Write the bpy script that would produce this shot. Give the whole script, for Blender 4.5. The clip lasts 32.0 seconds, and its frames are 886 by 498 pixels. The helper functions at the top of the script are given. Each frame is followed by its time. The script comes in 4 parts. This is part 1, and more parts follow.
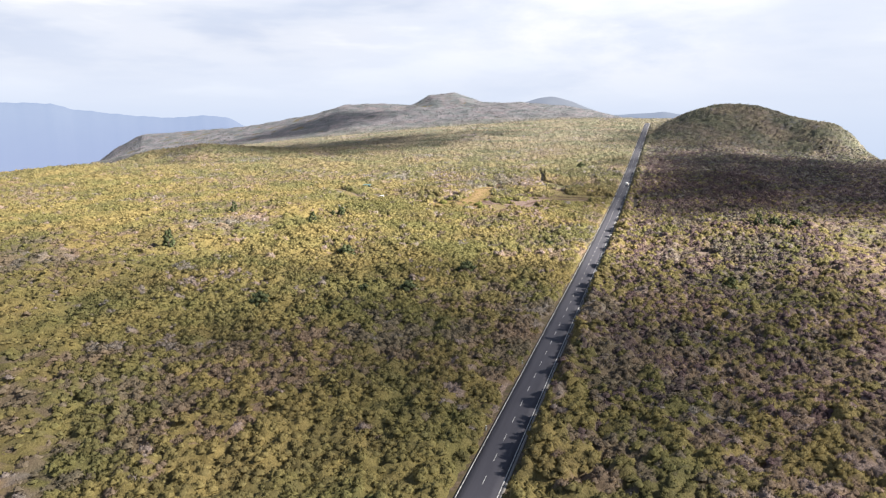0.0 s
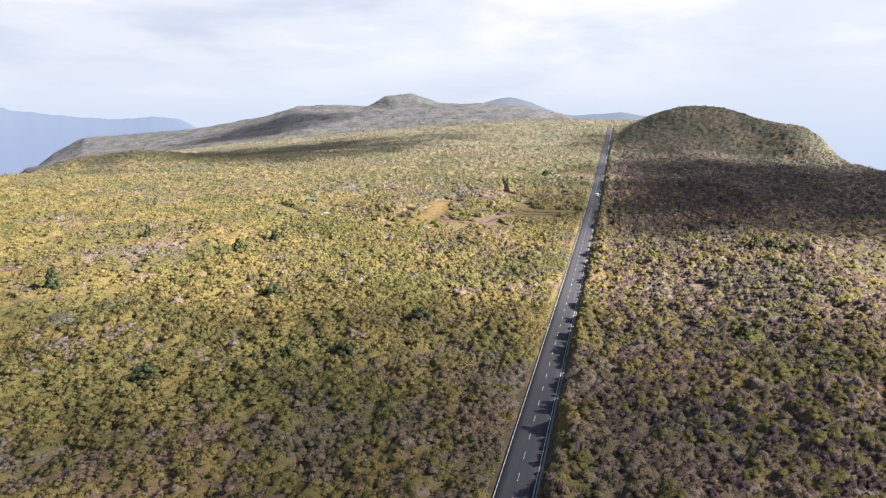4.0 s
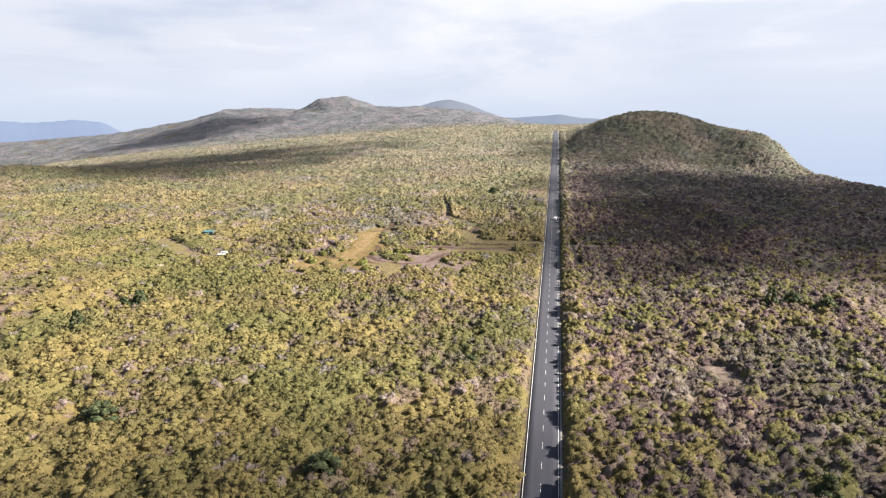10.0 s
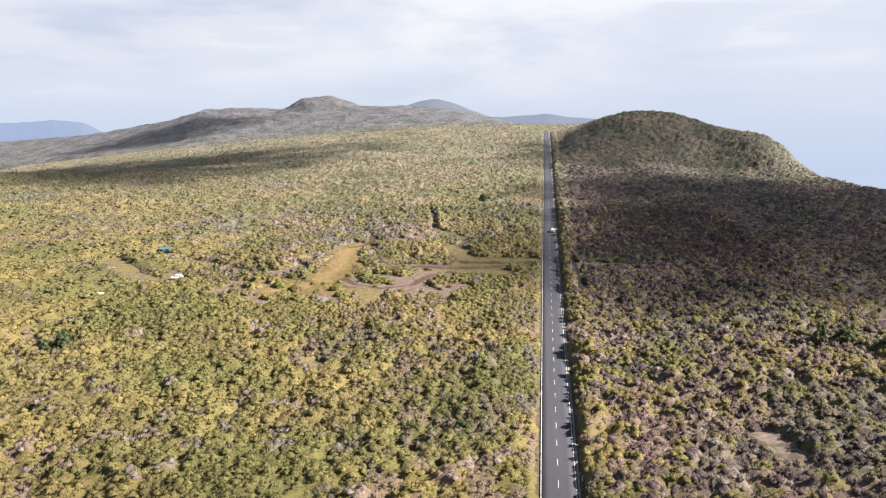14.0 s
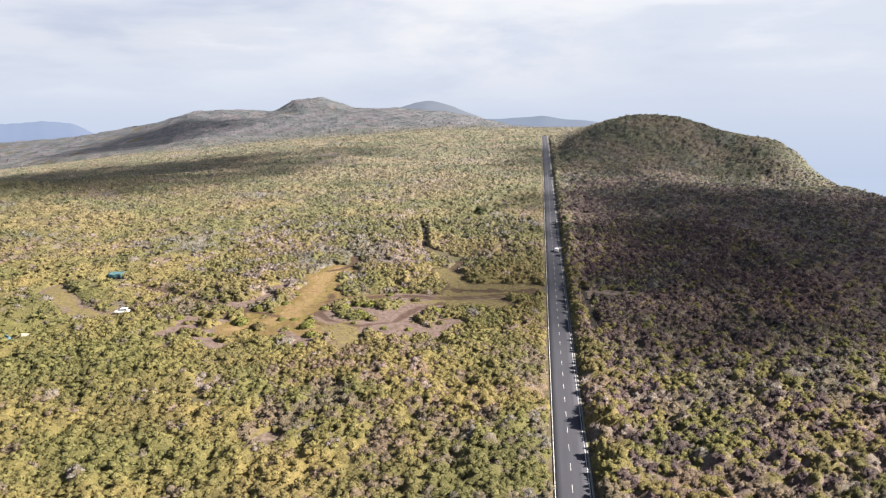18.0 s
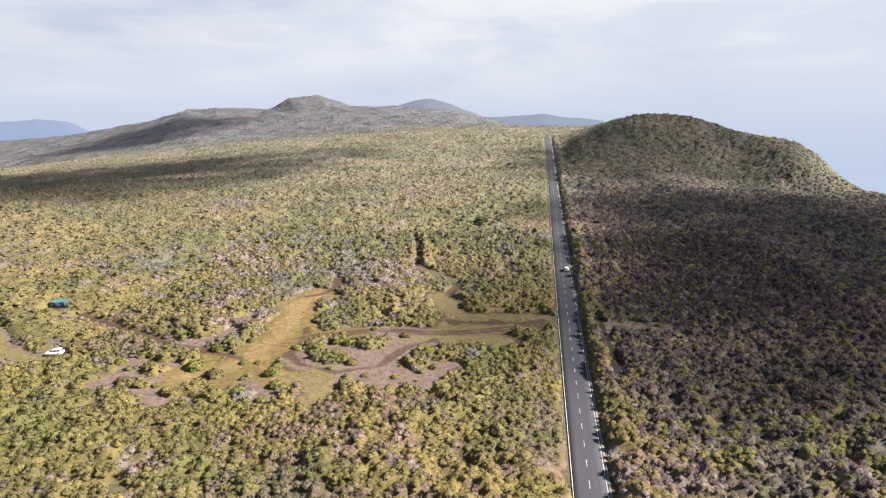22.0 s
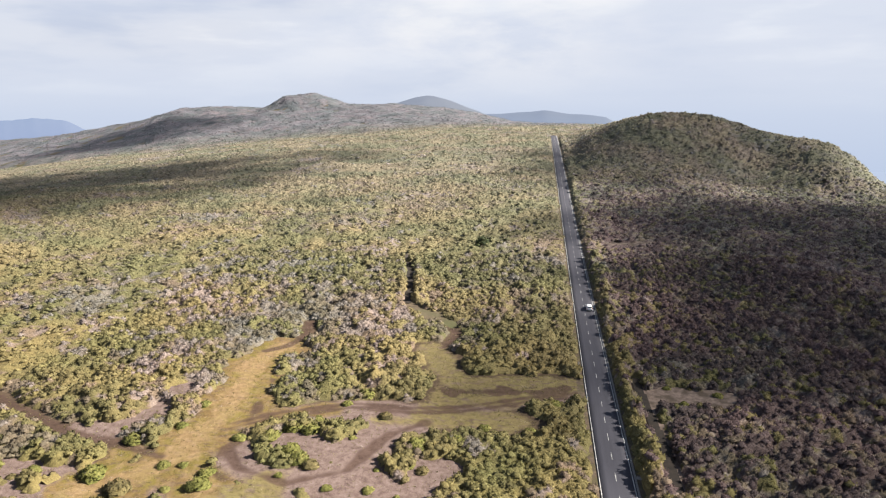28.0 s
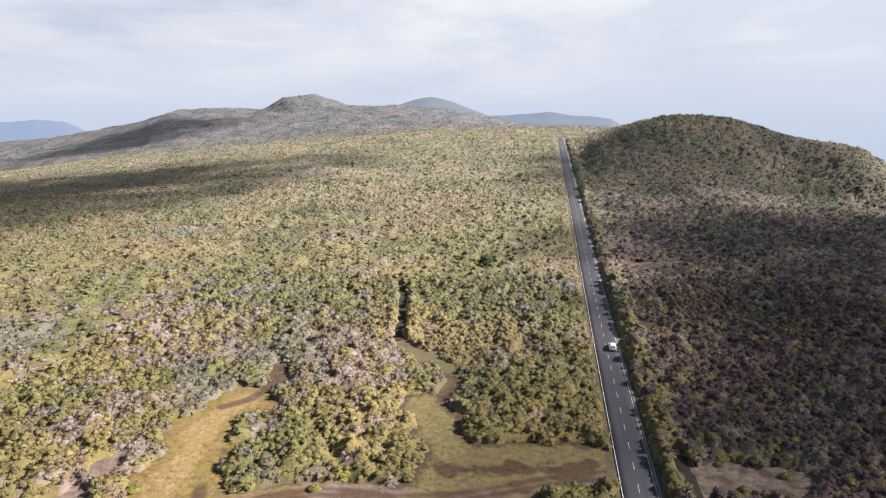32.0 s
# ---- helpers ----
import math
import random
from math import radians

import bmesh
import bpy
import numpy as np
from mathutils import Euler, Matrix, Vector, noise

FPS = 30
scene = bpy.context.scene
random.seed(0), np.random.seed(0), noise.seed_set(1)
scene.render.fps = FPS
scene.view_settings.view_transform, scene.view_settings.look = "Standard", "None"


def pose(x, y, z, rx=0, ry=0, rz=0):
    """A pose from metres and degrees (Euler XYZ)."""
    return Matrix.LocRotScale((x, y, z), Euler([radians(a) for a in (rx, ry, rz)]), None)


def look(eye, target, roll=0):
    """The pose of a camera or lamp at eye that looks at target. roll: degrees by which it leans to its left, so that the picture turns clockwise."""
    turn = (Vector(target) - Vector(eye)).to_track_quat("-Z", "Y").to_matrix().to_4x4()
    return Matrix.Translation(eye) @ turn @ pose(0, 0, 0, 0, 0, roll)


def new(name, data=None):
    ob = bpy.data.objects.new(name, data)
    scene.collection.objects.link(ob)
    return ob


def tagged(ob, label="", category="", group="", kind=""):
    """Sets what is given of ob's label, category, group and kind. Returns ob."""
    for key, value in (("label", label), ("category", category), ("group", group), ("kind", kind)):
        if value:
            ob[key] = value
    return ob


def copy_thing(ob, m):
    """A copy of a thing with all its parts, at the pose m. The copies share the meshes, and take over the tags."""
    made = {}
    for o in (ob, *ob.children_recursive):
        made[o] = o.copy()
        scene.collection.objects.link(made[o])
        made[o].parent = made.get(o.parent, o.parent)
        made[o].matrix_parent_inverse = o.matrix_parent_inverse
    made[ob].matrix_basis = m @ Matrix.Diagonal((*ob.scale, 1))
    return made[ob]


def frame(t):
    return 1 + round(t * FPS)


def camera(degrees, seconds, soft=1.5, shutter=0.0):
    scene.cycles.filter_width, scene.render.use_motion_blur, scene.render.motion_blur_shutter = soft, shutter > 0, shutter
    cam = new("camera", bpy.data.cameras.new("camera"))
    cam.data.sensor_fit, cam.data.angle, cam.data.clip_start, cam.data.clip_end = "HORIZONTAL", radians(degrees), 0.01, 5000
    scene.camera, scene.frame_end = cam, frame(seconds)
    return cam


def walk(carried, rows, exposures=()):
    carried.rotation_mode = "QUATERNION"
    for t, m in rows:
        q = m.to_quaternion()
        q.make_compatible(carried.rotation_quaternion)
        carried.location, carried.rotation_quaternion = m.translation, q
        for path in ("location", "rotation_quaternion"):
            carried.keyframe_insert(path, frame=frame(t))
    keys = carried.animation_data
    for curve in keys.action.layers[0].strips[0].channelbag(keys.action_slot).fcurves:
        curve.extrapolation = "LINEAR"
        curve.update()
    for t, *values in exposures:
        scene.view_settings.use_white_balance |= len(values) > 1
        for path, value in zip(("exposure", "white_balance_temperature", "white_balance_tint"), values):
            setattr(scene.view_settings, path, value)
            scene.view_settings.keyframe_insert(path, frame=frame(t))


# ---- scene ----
cam = camera(66.2, 32.0, soft=1.2)
PATH = [
    (0.0, (22.23, 0.00, 55.49), (-7.65, 93.08, 34.45), 0.20),
    (1.0, (19.45, 9.85, 56.12), (-8.57, 103.47, 34.91), 0.29),
    (2.0, (17.11, 19.82, 56.59), (-8.65, 114.11, 35.49), 0.24),
    (3.0, (14.75, 30.28, 57.04), (-9.98, 124.86, 35.98), 0.17),
    (6.0, (8.20, 66.61, 59.24), (-15.77, 161.42, 38.36), 0.13),
    (7.0, (5.95, 77.83, 59.91), (-17.75, 172.71, 39.04), 0.13),
    (8.0, (3.85, 88.19, 60.48), (-16.68, 183.80, 39.57), 0.13),
    (9.0, (2.04, 98.31, 60.71), (-16.25, 194.40, 39.92), 0.19),
    (10.0, (0.46, 107.73, 61.03), (-15.37, 204.26, 40.27), 0.09),
    (11.0, (-1.17, 116.68, 61.28), (-15.71, 213.38, 40.39), 0.06),
    (13.0, (-3.45, 132.48, 61.47), (-17.58, 229.25, 40.57), -0.01),
    (17.0, (-6.63, 166.01, 62.71), (-20.11, 262.91, 42.02), 0.09),
    (19.0, (-8.28, 182.43, 63.18), (-21.54, 279.37, 42.52), 0.09),
    (21.0, (-9.74, 198.85, 63.69), (-22.92, 295.75, 42.80), 0.03),
    (23.0, (-11.42, 215.22, 64.18), (-24.71, 312.07, 43.15), 0.17),
    (25.0, (-12.75, 230.74, 64.49), (-26.11, 327.55, 43.31), 0.11),
    (28.0, (-14.90, 252.86, 65.69), (-28.38, 349.59, 44.22), -0.17),
    (30.0, (-16.28, 268.18, 65.94), (-29.93, 364.89, 44.48), -0.29),
    (32.0, (-17.73, 284.74, 65.58), (-31.65, 381.46, 44.32), -0.16),
]
walk(cam, [(t, look(eye, target, roll)) for t, eye, target, roll in PATH], exposures=((0, 2.30), (9, 2.24), (23, 2.09), (32, 2.09)))

# ---- sky and sun: broken cloud over an island plateau, sun from the east ----
SUN_AZ, SUN_EL = 82.0, 38.0     # degrees from north (+y) towards east (+x); height
SUN_DIR = Vector((math.sin(radians(SUN_AZ)) * math.cos(radians(SUN_EL)), math.cos(radians(SUN_AZ)) * math.cos(radians(SUN_EL)), math.sin(radians(SUN_EL))))


def ramp(nt, fac, stops, smooth=False):
    n = nt.nodes.new("ShaderNodeValToRGB")
    e = n.color_ramp.elements
    while len(e) < len(stops):
        e.new(0.5)
    for k, (p, c) in enumerate(stops):
        e[k].position = p
        e[k].color = (*c, 1) if len(c) == 3 else c
    if smooth:
        n.color_ramp.interpolation = "EASE"
    nt.links.new(fac, n.inputs[0])
    return n.outputs[0]


def math_node(nt, op, a, b=None, c=None, clamp=False):
    n = nt.nodes.new("ShaderNodeMath")
    n.operation, n.use_clamp = op, clamp
    for k, v in enumerate((a, b, c)):
        if v is None:
            continue
        if isinstance(v, (int, float)):
            n.inputs[k].default_value = v
        else:
            nt.links.new(v, n.inputs[k])
    return n.outputs[0]


def mix(nt, fac, a, b, blend="MIX"):
    n = nt.nodes.new("ShaderNodeMix")
    n.data_type, n.blend_type = "RGBA", blend
    for s, v in ((n.inputs[0], fac), (n.inputs[6], a), (n.inputs[7], b)):
        if isinstance(v, (int, float)):
            s.default_value = v
        elif isinstance(v, tuple):
            s.default_value = (*v, 1)
        else:
            nt.links.new(v, s)
    return n.outputs[2]


def noise_tex(nt, vec, scale, detail=3.0, rough=0.55, stretch=None):
    n = nt.nodes.new("ShaderNodeTexNoise")
    n.inputs["Scale"].default_value, n.inputs["Detail"].default_value, n.inputs["Roughness"].default_value = scale, detail, rough
    if stretch:
        m = nt.nodes.new("ShaderNodeMapping")
        m.inputs["Scale"].default_value = stretch
        nt.links.new(vec, m.inputs[0])
        vec = m.outputs[0]
    nt.links.new(vec, n.inputs["Vector"])
    return n.outputs[0]


world = bpy.data.worlds.new("sky")
scene.world = world
world.use_nodes = True
nt = world.node_tree
bg = nt.nodes["Background"]
sky = nt.nodes.new("ShaderNodeTexSky")
sky.sky_type, sky.sun_disc = "NISHITA", False
sky.sun_elevation, sky.sun_rotation = radians(SUN_EL), radians(SUN_AZ)
blue = mix(nt, 1.0, sky.outputs[0], (0.08, 0.08, 0.08), "MULTIPLY")
co = nt.nodes.new("ShaderNodeTexCoord").outputs["Generated"]
xyz = nt.nodes.new("ShaderNodeSeparateXYZ")
nt.links.new(co, xyz.inputs[0])
# haze low down, a cloud deck above it that breaks up towards the zenith
haze = ramp(nt, math_node(nt, "ADD", xyz.outputs[2], 0.2), [(0.0, (0.24, 0.30, 0.43)), (0.12, (0.31, 0.36, 0.46)), (0.2, (0.36, 0.40, 0.48)), (0.27, (0.39, 0.42, 0.485)), (0.33, (0.425, 0.443, 0.49))])
soft = noise_tex(nt, co, 2.4, 5.0, 0.55, (1, 1, 5.0))
broad = noise_tex(nt, co, 1.3, 3.0, 0.5, (1, 1, 6.0))
cloud_tone = ramp(nt, soft, [(0.36, (0.335, 0.37, 0.45)), (0.5, (0.42, 0.44, 0.49)), (0.62, (0.54, 0.545, 0.555))], True)
cloud_tone = mix(nt, ramp(nt, broad, [(0.45, (0, 0, 0)), (0.6, (0.55, 0.55, 0.55))]), cloud_tone, (0.395, 0.43, 0.505))
toward = nt.nodes.new("ShaderNodeVectorMath")
toward.operation = "DOT_PRODUCT"
nt.links.new(co, toward.inputs[0])
toward.inputs[1].default_value = Vector((-0.1, 0.99, 0.055)).normalized()
bank = math_node(nt, "MULTIPLY", math_node(nt, "SUBTRACT", toward.outputs["Value"], 0.965), 32.0, clamp=True)
bank = math_node(nt, "MULTIPLY", bank, ramp(nt, noise_tex(nt, co, 5.0, 6.0, 0.6, (1, 1, 3.0)), [(0.42, (0, 0, 0)), (0.6, (0.65, 0.65, 0.65))]))
cloud_tone = mix(nt, bank, cloud_tone, (0.535, 0.535, 0.545))
lift = math_node(nt, "MULTIPLY", math_node(nt, "SUBTRACT", xyz.outputs[2], -0.02), 9.0, clamp=True)
low = mix(nt, lift, haze, cloud_tone)
high = ramp(nt, noise_tex(nt, co, 2.0, 4.0), [(0.5, (0, 0, 0)), (0.66, (1, 1, 1))])
up = math_node(nt, "MULTIPLY", math_node(nt, "SUBTRACT", xyz.outputs[2], 0.2), 4.0, clamp=True)
thin = math_node(nt, "SUBTRACT", 1.0, math_node(nt, "MULTIPLY", up, math_node(nt, "SUBTRACT", 1.0, math_node(nt, "MULTIPLY", high, 0.6))), clamp=True)
nt.links.new(mix(nt, thin, blue, low), bg.inputs[0])
bg.inputs[1].default_value = 0.41

sun = new("sun", bpy.data.lights.new("sun", "SUN"))
sun.data.energy, sun.data.angle, sun.data.color = 5.0, radians(0.6), (1.0, 0.93, 0.81)
sun.matrix_world = look(SUN_DIR * 100, (0, 0, 0))


# ---- materials ----
def material(name, rough=0.8, spec=0.3):
    m = bpy.data.materials.new(name)
    m.use_nodes = True
    b = m.node_tree.nodes["Principled BSDF"]
    b.inputs["Roughness"].default_value = rough
    b.inputs["Specular IOR Level"].default_value = spec
    return m, m.node_tree, b


def place_coord(nt):
    return nt.nodes.new("ShaderNodeNewGeometry").outputs["Position"]


def add_bump(nt, b, h, strength, distance):
    n = nt.nodes.new("ShaderNodeBump")
    n.inputs["Strength"].default_value, n.inputs["Distance"].default_value = strength, distance
    nt.links.new(h, n.inputs["Height"])
    nt.links.new(n.outputs[0], b.inputs["Normal"])


def foliage(name, dark, mid, light, cell=0.45, patch=None, leaf=0.3, grain=2.6, relief=0.6):
    """Leaves: one tone for each plant, finer ones for sprigs and leaves, and broad patches across the heath."""
    m, nt, b = material(name, 0.8, 0.2)
    geo = nt.nodes.new("ShaderNodeNewGeometry")
    place = geo.outputs["Position"]
    v = nt.nodes.new("ShaderNodeTexVoronoi")
    v.inputs["Scale"].default_value = cell
    nt.links.new(place, v.inputs["Vector"])
    one = nt.nodes.new("ShaderNodeSeparateColor")
    nt.links.new(v.outputs["Color"], one.inputs[0])
    col = ramp(nt, one.outputs[0], [(0.05, dark), (0.5, mid), (0.95, light)])
    if patch:
        p = ramp(nt, noise_tex(nt, place, 0.03, 4.0), [(0.42, (0, 0, 0)), (0.6, (1, 1, 1))])
        col = mix(nt, math_node(nt, "MULTIPLY", p, 0.7), col, patch)
    fine = noise_tex(nt, place, grain, 4.0, 0.7)
    col = mix(nt, 1.0, col, ramp(nt, fine, [(0.34, (0.74,) * 3), (0.66, (1.26,) * 3)]), "MULTIPLY")
    tone = ramp(nt, geo.outputs["Random Per Island"], [(0.0, (1 - leaf,) * 3), (1.0, (1 + leaf,) * 3)])
    col = mix(nt, 1.0, col, tone, "MULTIPLY")
    nt.links.new(col, b.inputs["Base Color"])
    add_bump(nt, b, fine, relief, 0.35)
    t = nt.nodes.new("ShaderNodeBsdfTranslucent")
    nt.links.new(col, t.inputs[0])
    both = nt.nodes.new("ShaderNodeMixShader")
    both.inputs[0].default_value = 0.3
    nt.links.new(b.outputs[0], both.inputs[1])
    nt.links.new(t.outputs[0], both.inputs[2])
    nt.links.new(both.outputs[0], nt.nodes["Material Output"].inputs[0])
    return m


def stone_like(name, c1, c2, scale, rough=0.85, bump=0.3, dist=0.02, c3=None, scale2=0.3, spec=0.3):
    m, nt, b = material(name, rough, spec)
    p = place_coord(nt)
    n1 = noise_tex(nt, p, scale, 5.0)
    col = ramp(nt, n1, [(0.3, c1), (0.7, c2)])
    if c3:
        n2 = ramp(nt, noise_tex(nt, p, scale2, 4.0), [(0.45, (0, 0, 0)), (0.6, (1, 1, 1))])
        col = mix(nt, n2, col, c3)
    nt.links.new(col, b.inputs["Base Color"])
    if bump:
        add_bump(nt, b, n1, bump, dist)
    return m


def plain(name, c, rough=0.5, spec=0.5, metal=0.0, var=0.06, scale=6.0):
    m, nt, b = material(name, rough, spec)
    b.inputs["Metallic"].default_value = metal
    n1 = noise_tex(nt, place_coord(nt), scale, 4.0)
    nt.links.new(ramp(nt, n1, [(0.3, tuple(max(0, x * (1 - var * 2)) for x in c)), (0.7, tuple(min(1, x * (1 + var)) for x in c))]), b.inputs["Base Color"])
    return m


M_GREY = foliage("bare_twigs", (0.16, 0.13, 0.11), (0.23, 0.196, 0.17), (0.3, 0.268, 0.24), leaf=0.22)


def heath_material(name, leaf):
    """Heath of several species (attribute kind: green, olive, brown, bare twigs, dark brown), each plant with its own
    tone; farther north, air haze is painted into the colour.
    """
    m, nt, b = material(name, 0.8, 0.15)
    geo = nt.nodes.new("ShaderNodeNewGeometry")
    place = geo.outputs["Position"]

    def value(key):
        a = nt.nodes.new("ShaderNodeAttribute")
        a.attribute_name = key
        return a.outputs["Fac"]
    kind, tone, haze_tint = value("kind"), value("tone"), value("haze_tint")
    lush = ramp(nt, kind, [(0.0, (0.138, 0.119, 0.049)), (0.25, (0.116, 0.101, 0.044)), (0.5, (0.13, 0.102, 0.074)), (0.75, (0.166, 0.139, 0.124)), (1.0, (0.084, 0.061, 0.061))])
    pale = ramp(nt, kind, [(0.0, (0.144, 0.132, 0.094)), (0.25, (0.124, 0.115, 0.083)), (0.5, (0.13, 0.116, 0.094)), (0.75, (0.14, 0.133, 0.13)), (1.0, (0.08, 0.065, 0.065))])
    hazed = ramp(nt, kind, [(0.0, (0.09, 0.09, 0.099)), (0.25, (0.078, 0.08, 0.09)), (0.5, (0.102, 0.093, 0.1)), (0.75, (0.106, 0.103, 0.112)), (1.0, (0.08, 0.073, 0.08))])
    # distance haze mixed into the base colour, in two steps going north
    col = mix(nt, math_node(nt, "MULTIPLY", haze_tint, 2.0, clamp=True), lush, pale)
    col = mix(nt, math_node(nt, "MULTIPLY_ADD", haze_tint, 2.0, -1.0, clamp=True), col, hazed)
    p = ramp(nt, noise_tex(nt, place, 0.03, 4.0), [(0.4, (0.8, 0.88, 0.86)), (0.6, (1.15, 1.08, 1.1))])
    col = mix(nt, 1.0, col, p, "MULTIPLY")
    fine = noise_tex(nt, place, 3.2, 4.0, 0.75, (1, 1, 0.5))
    col = mix(nt, 1.0, col, ramp(nt, fine, [(0.36, (0.76,) * 3), (0.64, (1.24,) * 3)]), "MULTIPLY")
    col = mix(nt, 1.0, col, ramp(nt, tone, [(0.0, (0.87, 0.88, 0.87)), (1.0, (1.13, 1.12, 1.11))]), "MULTIPLY")
    # sprigs lightened, canopy darkened: shade between sprays put into its colour
    col = mix(nt, 1.0, col, (1.31, 1.31, 1.34) if leaf else mix(nt, haze_tint, (0.86, 0.82, 0.78), (0.97, 0.97, 0.99)), "MULTIPLY")
    if leaf:
        col = mix(nt, 1.0, col, ramp(nt, geo.outputs["Random Per Island"], [(0.0, (1 - leaf,) * 3), (1.0, (1 + leaf,) * 3)]), "MULTIPLY")
    nt.links.new(col, b.inputs["Base Color"])
    add_bump(nt, b, fine, 0.8, 0.35)
    t = nt.nodes.new("ShaderNodeBsdfTranslucent")
    nt.links.new(col, t.inputs[0])
    both = nt.nodes.new("ShaderNodeMixShader")
    both.inputs[0].default_value = 0.38 if leaf else 0.1
    nt.links.new(b.outputs[0], both.inputs[1])
    nt.links.new(t.outputs[0], both.inputs[2])
    nt.links.new(both.outputs[0], nt.nodes["Material Output"].inputs[0])
    return m


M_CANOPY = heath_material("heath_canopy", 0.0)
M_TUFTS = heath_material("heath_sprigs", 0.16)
M_DARKLEAF = foliage("dark_tree_leaves", (0.035, 0.046, 0.022), (0.055, 0.068, 0.032), (0.08, 0.09, 0.045), cell=1.2)
M_SHRUB = foliage("shrub_leaves", (0.105, 0.108, 0.03), (0.14, 0.138, 0.04), (0.175, 0.165, 0.055), cell=0.8, leaf=0.25)
M_SHRUB_BROWN = foliage("brown_shrub_leaves", (0.07, 0.06, 0.028), (0.11, 0.09, 0.04), (0.15, 0.122, 0.055), cell=0.8, leaf=0.3)
M_BARK = stone_like("bark", (0.05, 0.04, 0.03), (0.12, 0.1, 0.08), 5.0, 0.9, 0.5)
# near-black tone: deep shade of the path and ditch put into colour
M_GAP_SHADE = stone_like("gap_shade_tone", (0.008, 0.006, 0.005), (0.022, 0.016, 0.012), 0.8, 0.95, 0.4, 0.1)
M_SOIL = stone_like("heath_soil", (0.035, 0.026, 0.016), (0.085, 0.062, 0.04), 0.6, 0.95, 0.5, 0.2, (0.05, 0.05, 0.02), 0.05)


# ---- the lie of the land; the road runs north along x = 0 ----
def sp(t):
    return np.logaddexp(0, t)


def ease(t, a, b):
    s = np.clip((t - a) / (b - a), 0, 1)
    return s * s * (3 - 2 * s)


def dome(x, y, cx, cy, rx, ry, h):
    return h * np.exp(-((x - cx) / rx) ** 2 - ((y - cy) / ry) ** 2)


def road_height(y):
    return -1.2 * np.logaddexp(-2.775 * sp((np.asarray(y, float) - 390) / 50) / 1.2, -30.5 / 1.2) - 0.3 * sp((np.asarray(y, float) - 960) / 50)


RIDGE_X = [-1830, -1720, -1660, -1573, -1463, -1230, -1166, -1015, -905, -805, -698, -620, -415, -340, -267, -194, -122, -74, -4, 83, 250, 420, 600]
HILL_X = [4, 17, 30, 43, 59, 75, 97, 112, 127, 146, 160, 175, 188, 196, 204, 212]
HILL_Z = [24.5, 29.5, 35.5, 43, 48.5, 51.8, 52.6, 51.4, 48, 40.6, 38, 35.4, 28, 18, 6, -10]
RIDGE_Z = [-390, -250, -140, -88, -42, -25, -19, 0, 20, 47, 50, 47, 54, 55.5, 51, 44, 30, 18, 15, 13, -20, -80, -390]



def height(x, y):
    x, y = np.asarray(x, float), np.asarray(y, float)
    z = road_height(y)
    z = z - 0.095 * 60 * sp((-x - 150) / 60) * ease(y, 480, 800)
    z = z + dome(x, y, -150, 290, 90, 100, 3.0) + 4.5 * ease(x, 15, 70) * np.exp(-((y - 310) / 160) ** 2)
    z = z + dome(x, y, -395, 560, 75, 48, 7.5) - dome(x, y, -405, 482, 85, 40, 4.0) + dome(x, y, -470, 385, 110, 70, 4.0)
    z = z - 9.0 * ease(x, 40, 205) * ease(y, 480, 650)
    front = 680 - 15 * ease(x, 120, 170)
    hill = ease(y, front, front + 122 - 48 * ease(x, 120, 170)) * (1 - ease(y, 830, 1080)) * ease(x, 4, 26)
    z = z + (np.interp(x, HILL_X, HILL_Z) - z) * hill
    rim = 207 + 18 * (1 - ease(y, 600, 690)) + 60 * (1 - ease(y, 330, 470))
    z = z - 0.75 * 4 * sp((x - rim) / 4) - 1.3 * 8 * sp((x - rim - 45) / 8)
    left = -455 - 270 * ease(y, 540, 800)
    z = z - 0.7 * 15 * sp((left - x) / 15) * (1 - ease(y, 1100, 1350))
    ridge = np.interp(x * 1680 / np.clip(y, 1100, 1680), RIDGE_X, RIDGE_Z)
    z = z + (ridge - z) * ease(y, 1180, 1720) * (1 - 0.5 * ease(y, 1780, 2400))
    z = z - 170 * ease(y, 1750, 2250)
    far = np.hypot((x + 528) * np.where(x < -528, 1.12, 0.8), y - 1690)
    z = z + np.interp(far, [0, 20, 33, 40, 62, 84, 110], [24.0, 25.5, 26.0, 23.0, 12.0, 3.5, 0.0])
    rough = 0.35 * (np.sin(x / 9.3 + 1.3 * np.sin(y / 17.0)) + np.sin(y / 11.7 + 1.1 * np.sin(x / 14.0))) + 0.8 * np.sin(x / 41 + np.sin(y / 53)) * np.sin(y / 37.0)
    z = z + rough * ease(np.abs(x), 6, 40) * (1 + 1.0 * ease(y, 700, 1400))
    return np.maximum(z, -380.0)


# ---- open ground: tracks, clearings and bare patches, in plan ----
def near_line(x, y, pts):
    """Distance to a line through pts, and how far along."""
    best = np.full(np.shape(x), 1e9)
    for (ax, ay), (bx, by) in zip(pts, pts[1:]):
        t = np.clip(((x - ax) * (bx - ax) + (y - ay) * (by - ay)) / ((bx - ax) ** 2 + (by - ay) ** 2), 0, 1)
        best = np.minimum(best, np.hypot(x - ax - t * (bx - ax), y - ay - t * (by - ay)))
    return best


def wobble(x, y):
    return 0.9 * np.sin(x / 1.9 + 0.8 * np.sin(y / 2.3)) + 0.8 * np.sin(y / 2.6 + np.sin(x / 3.1)) + 0.5 * np.sin((x + y) / 0.9)


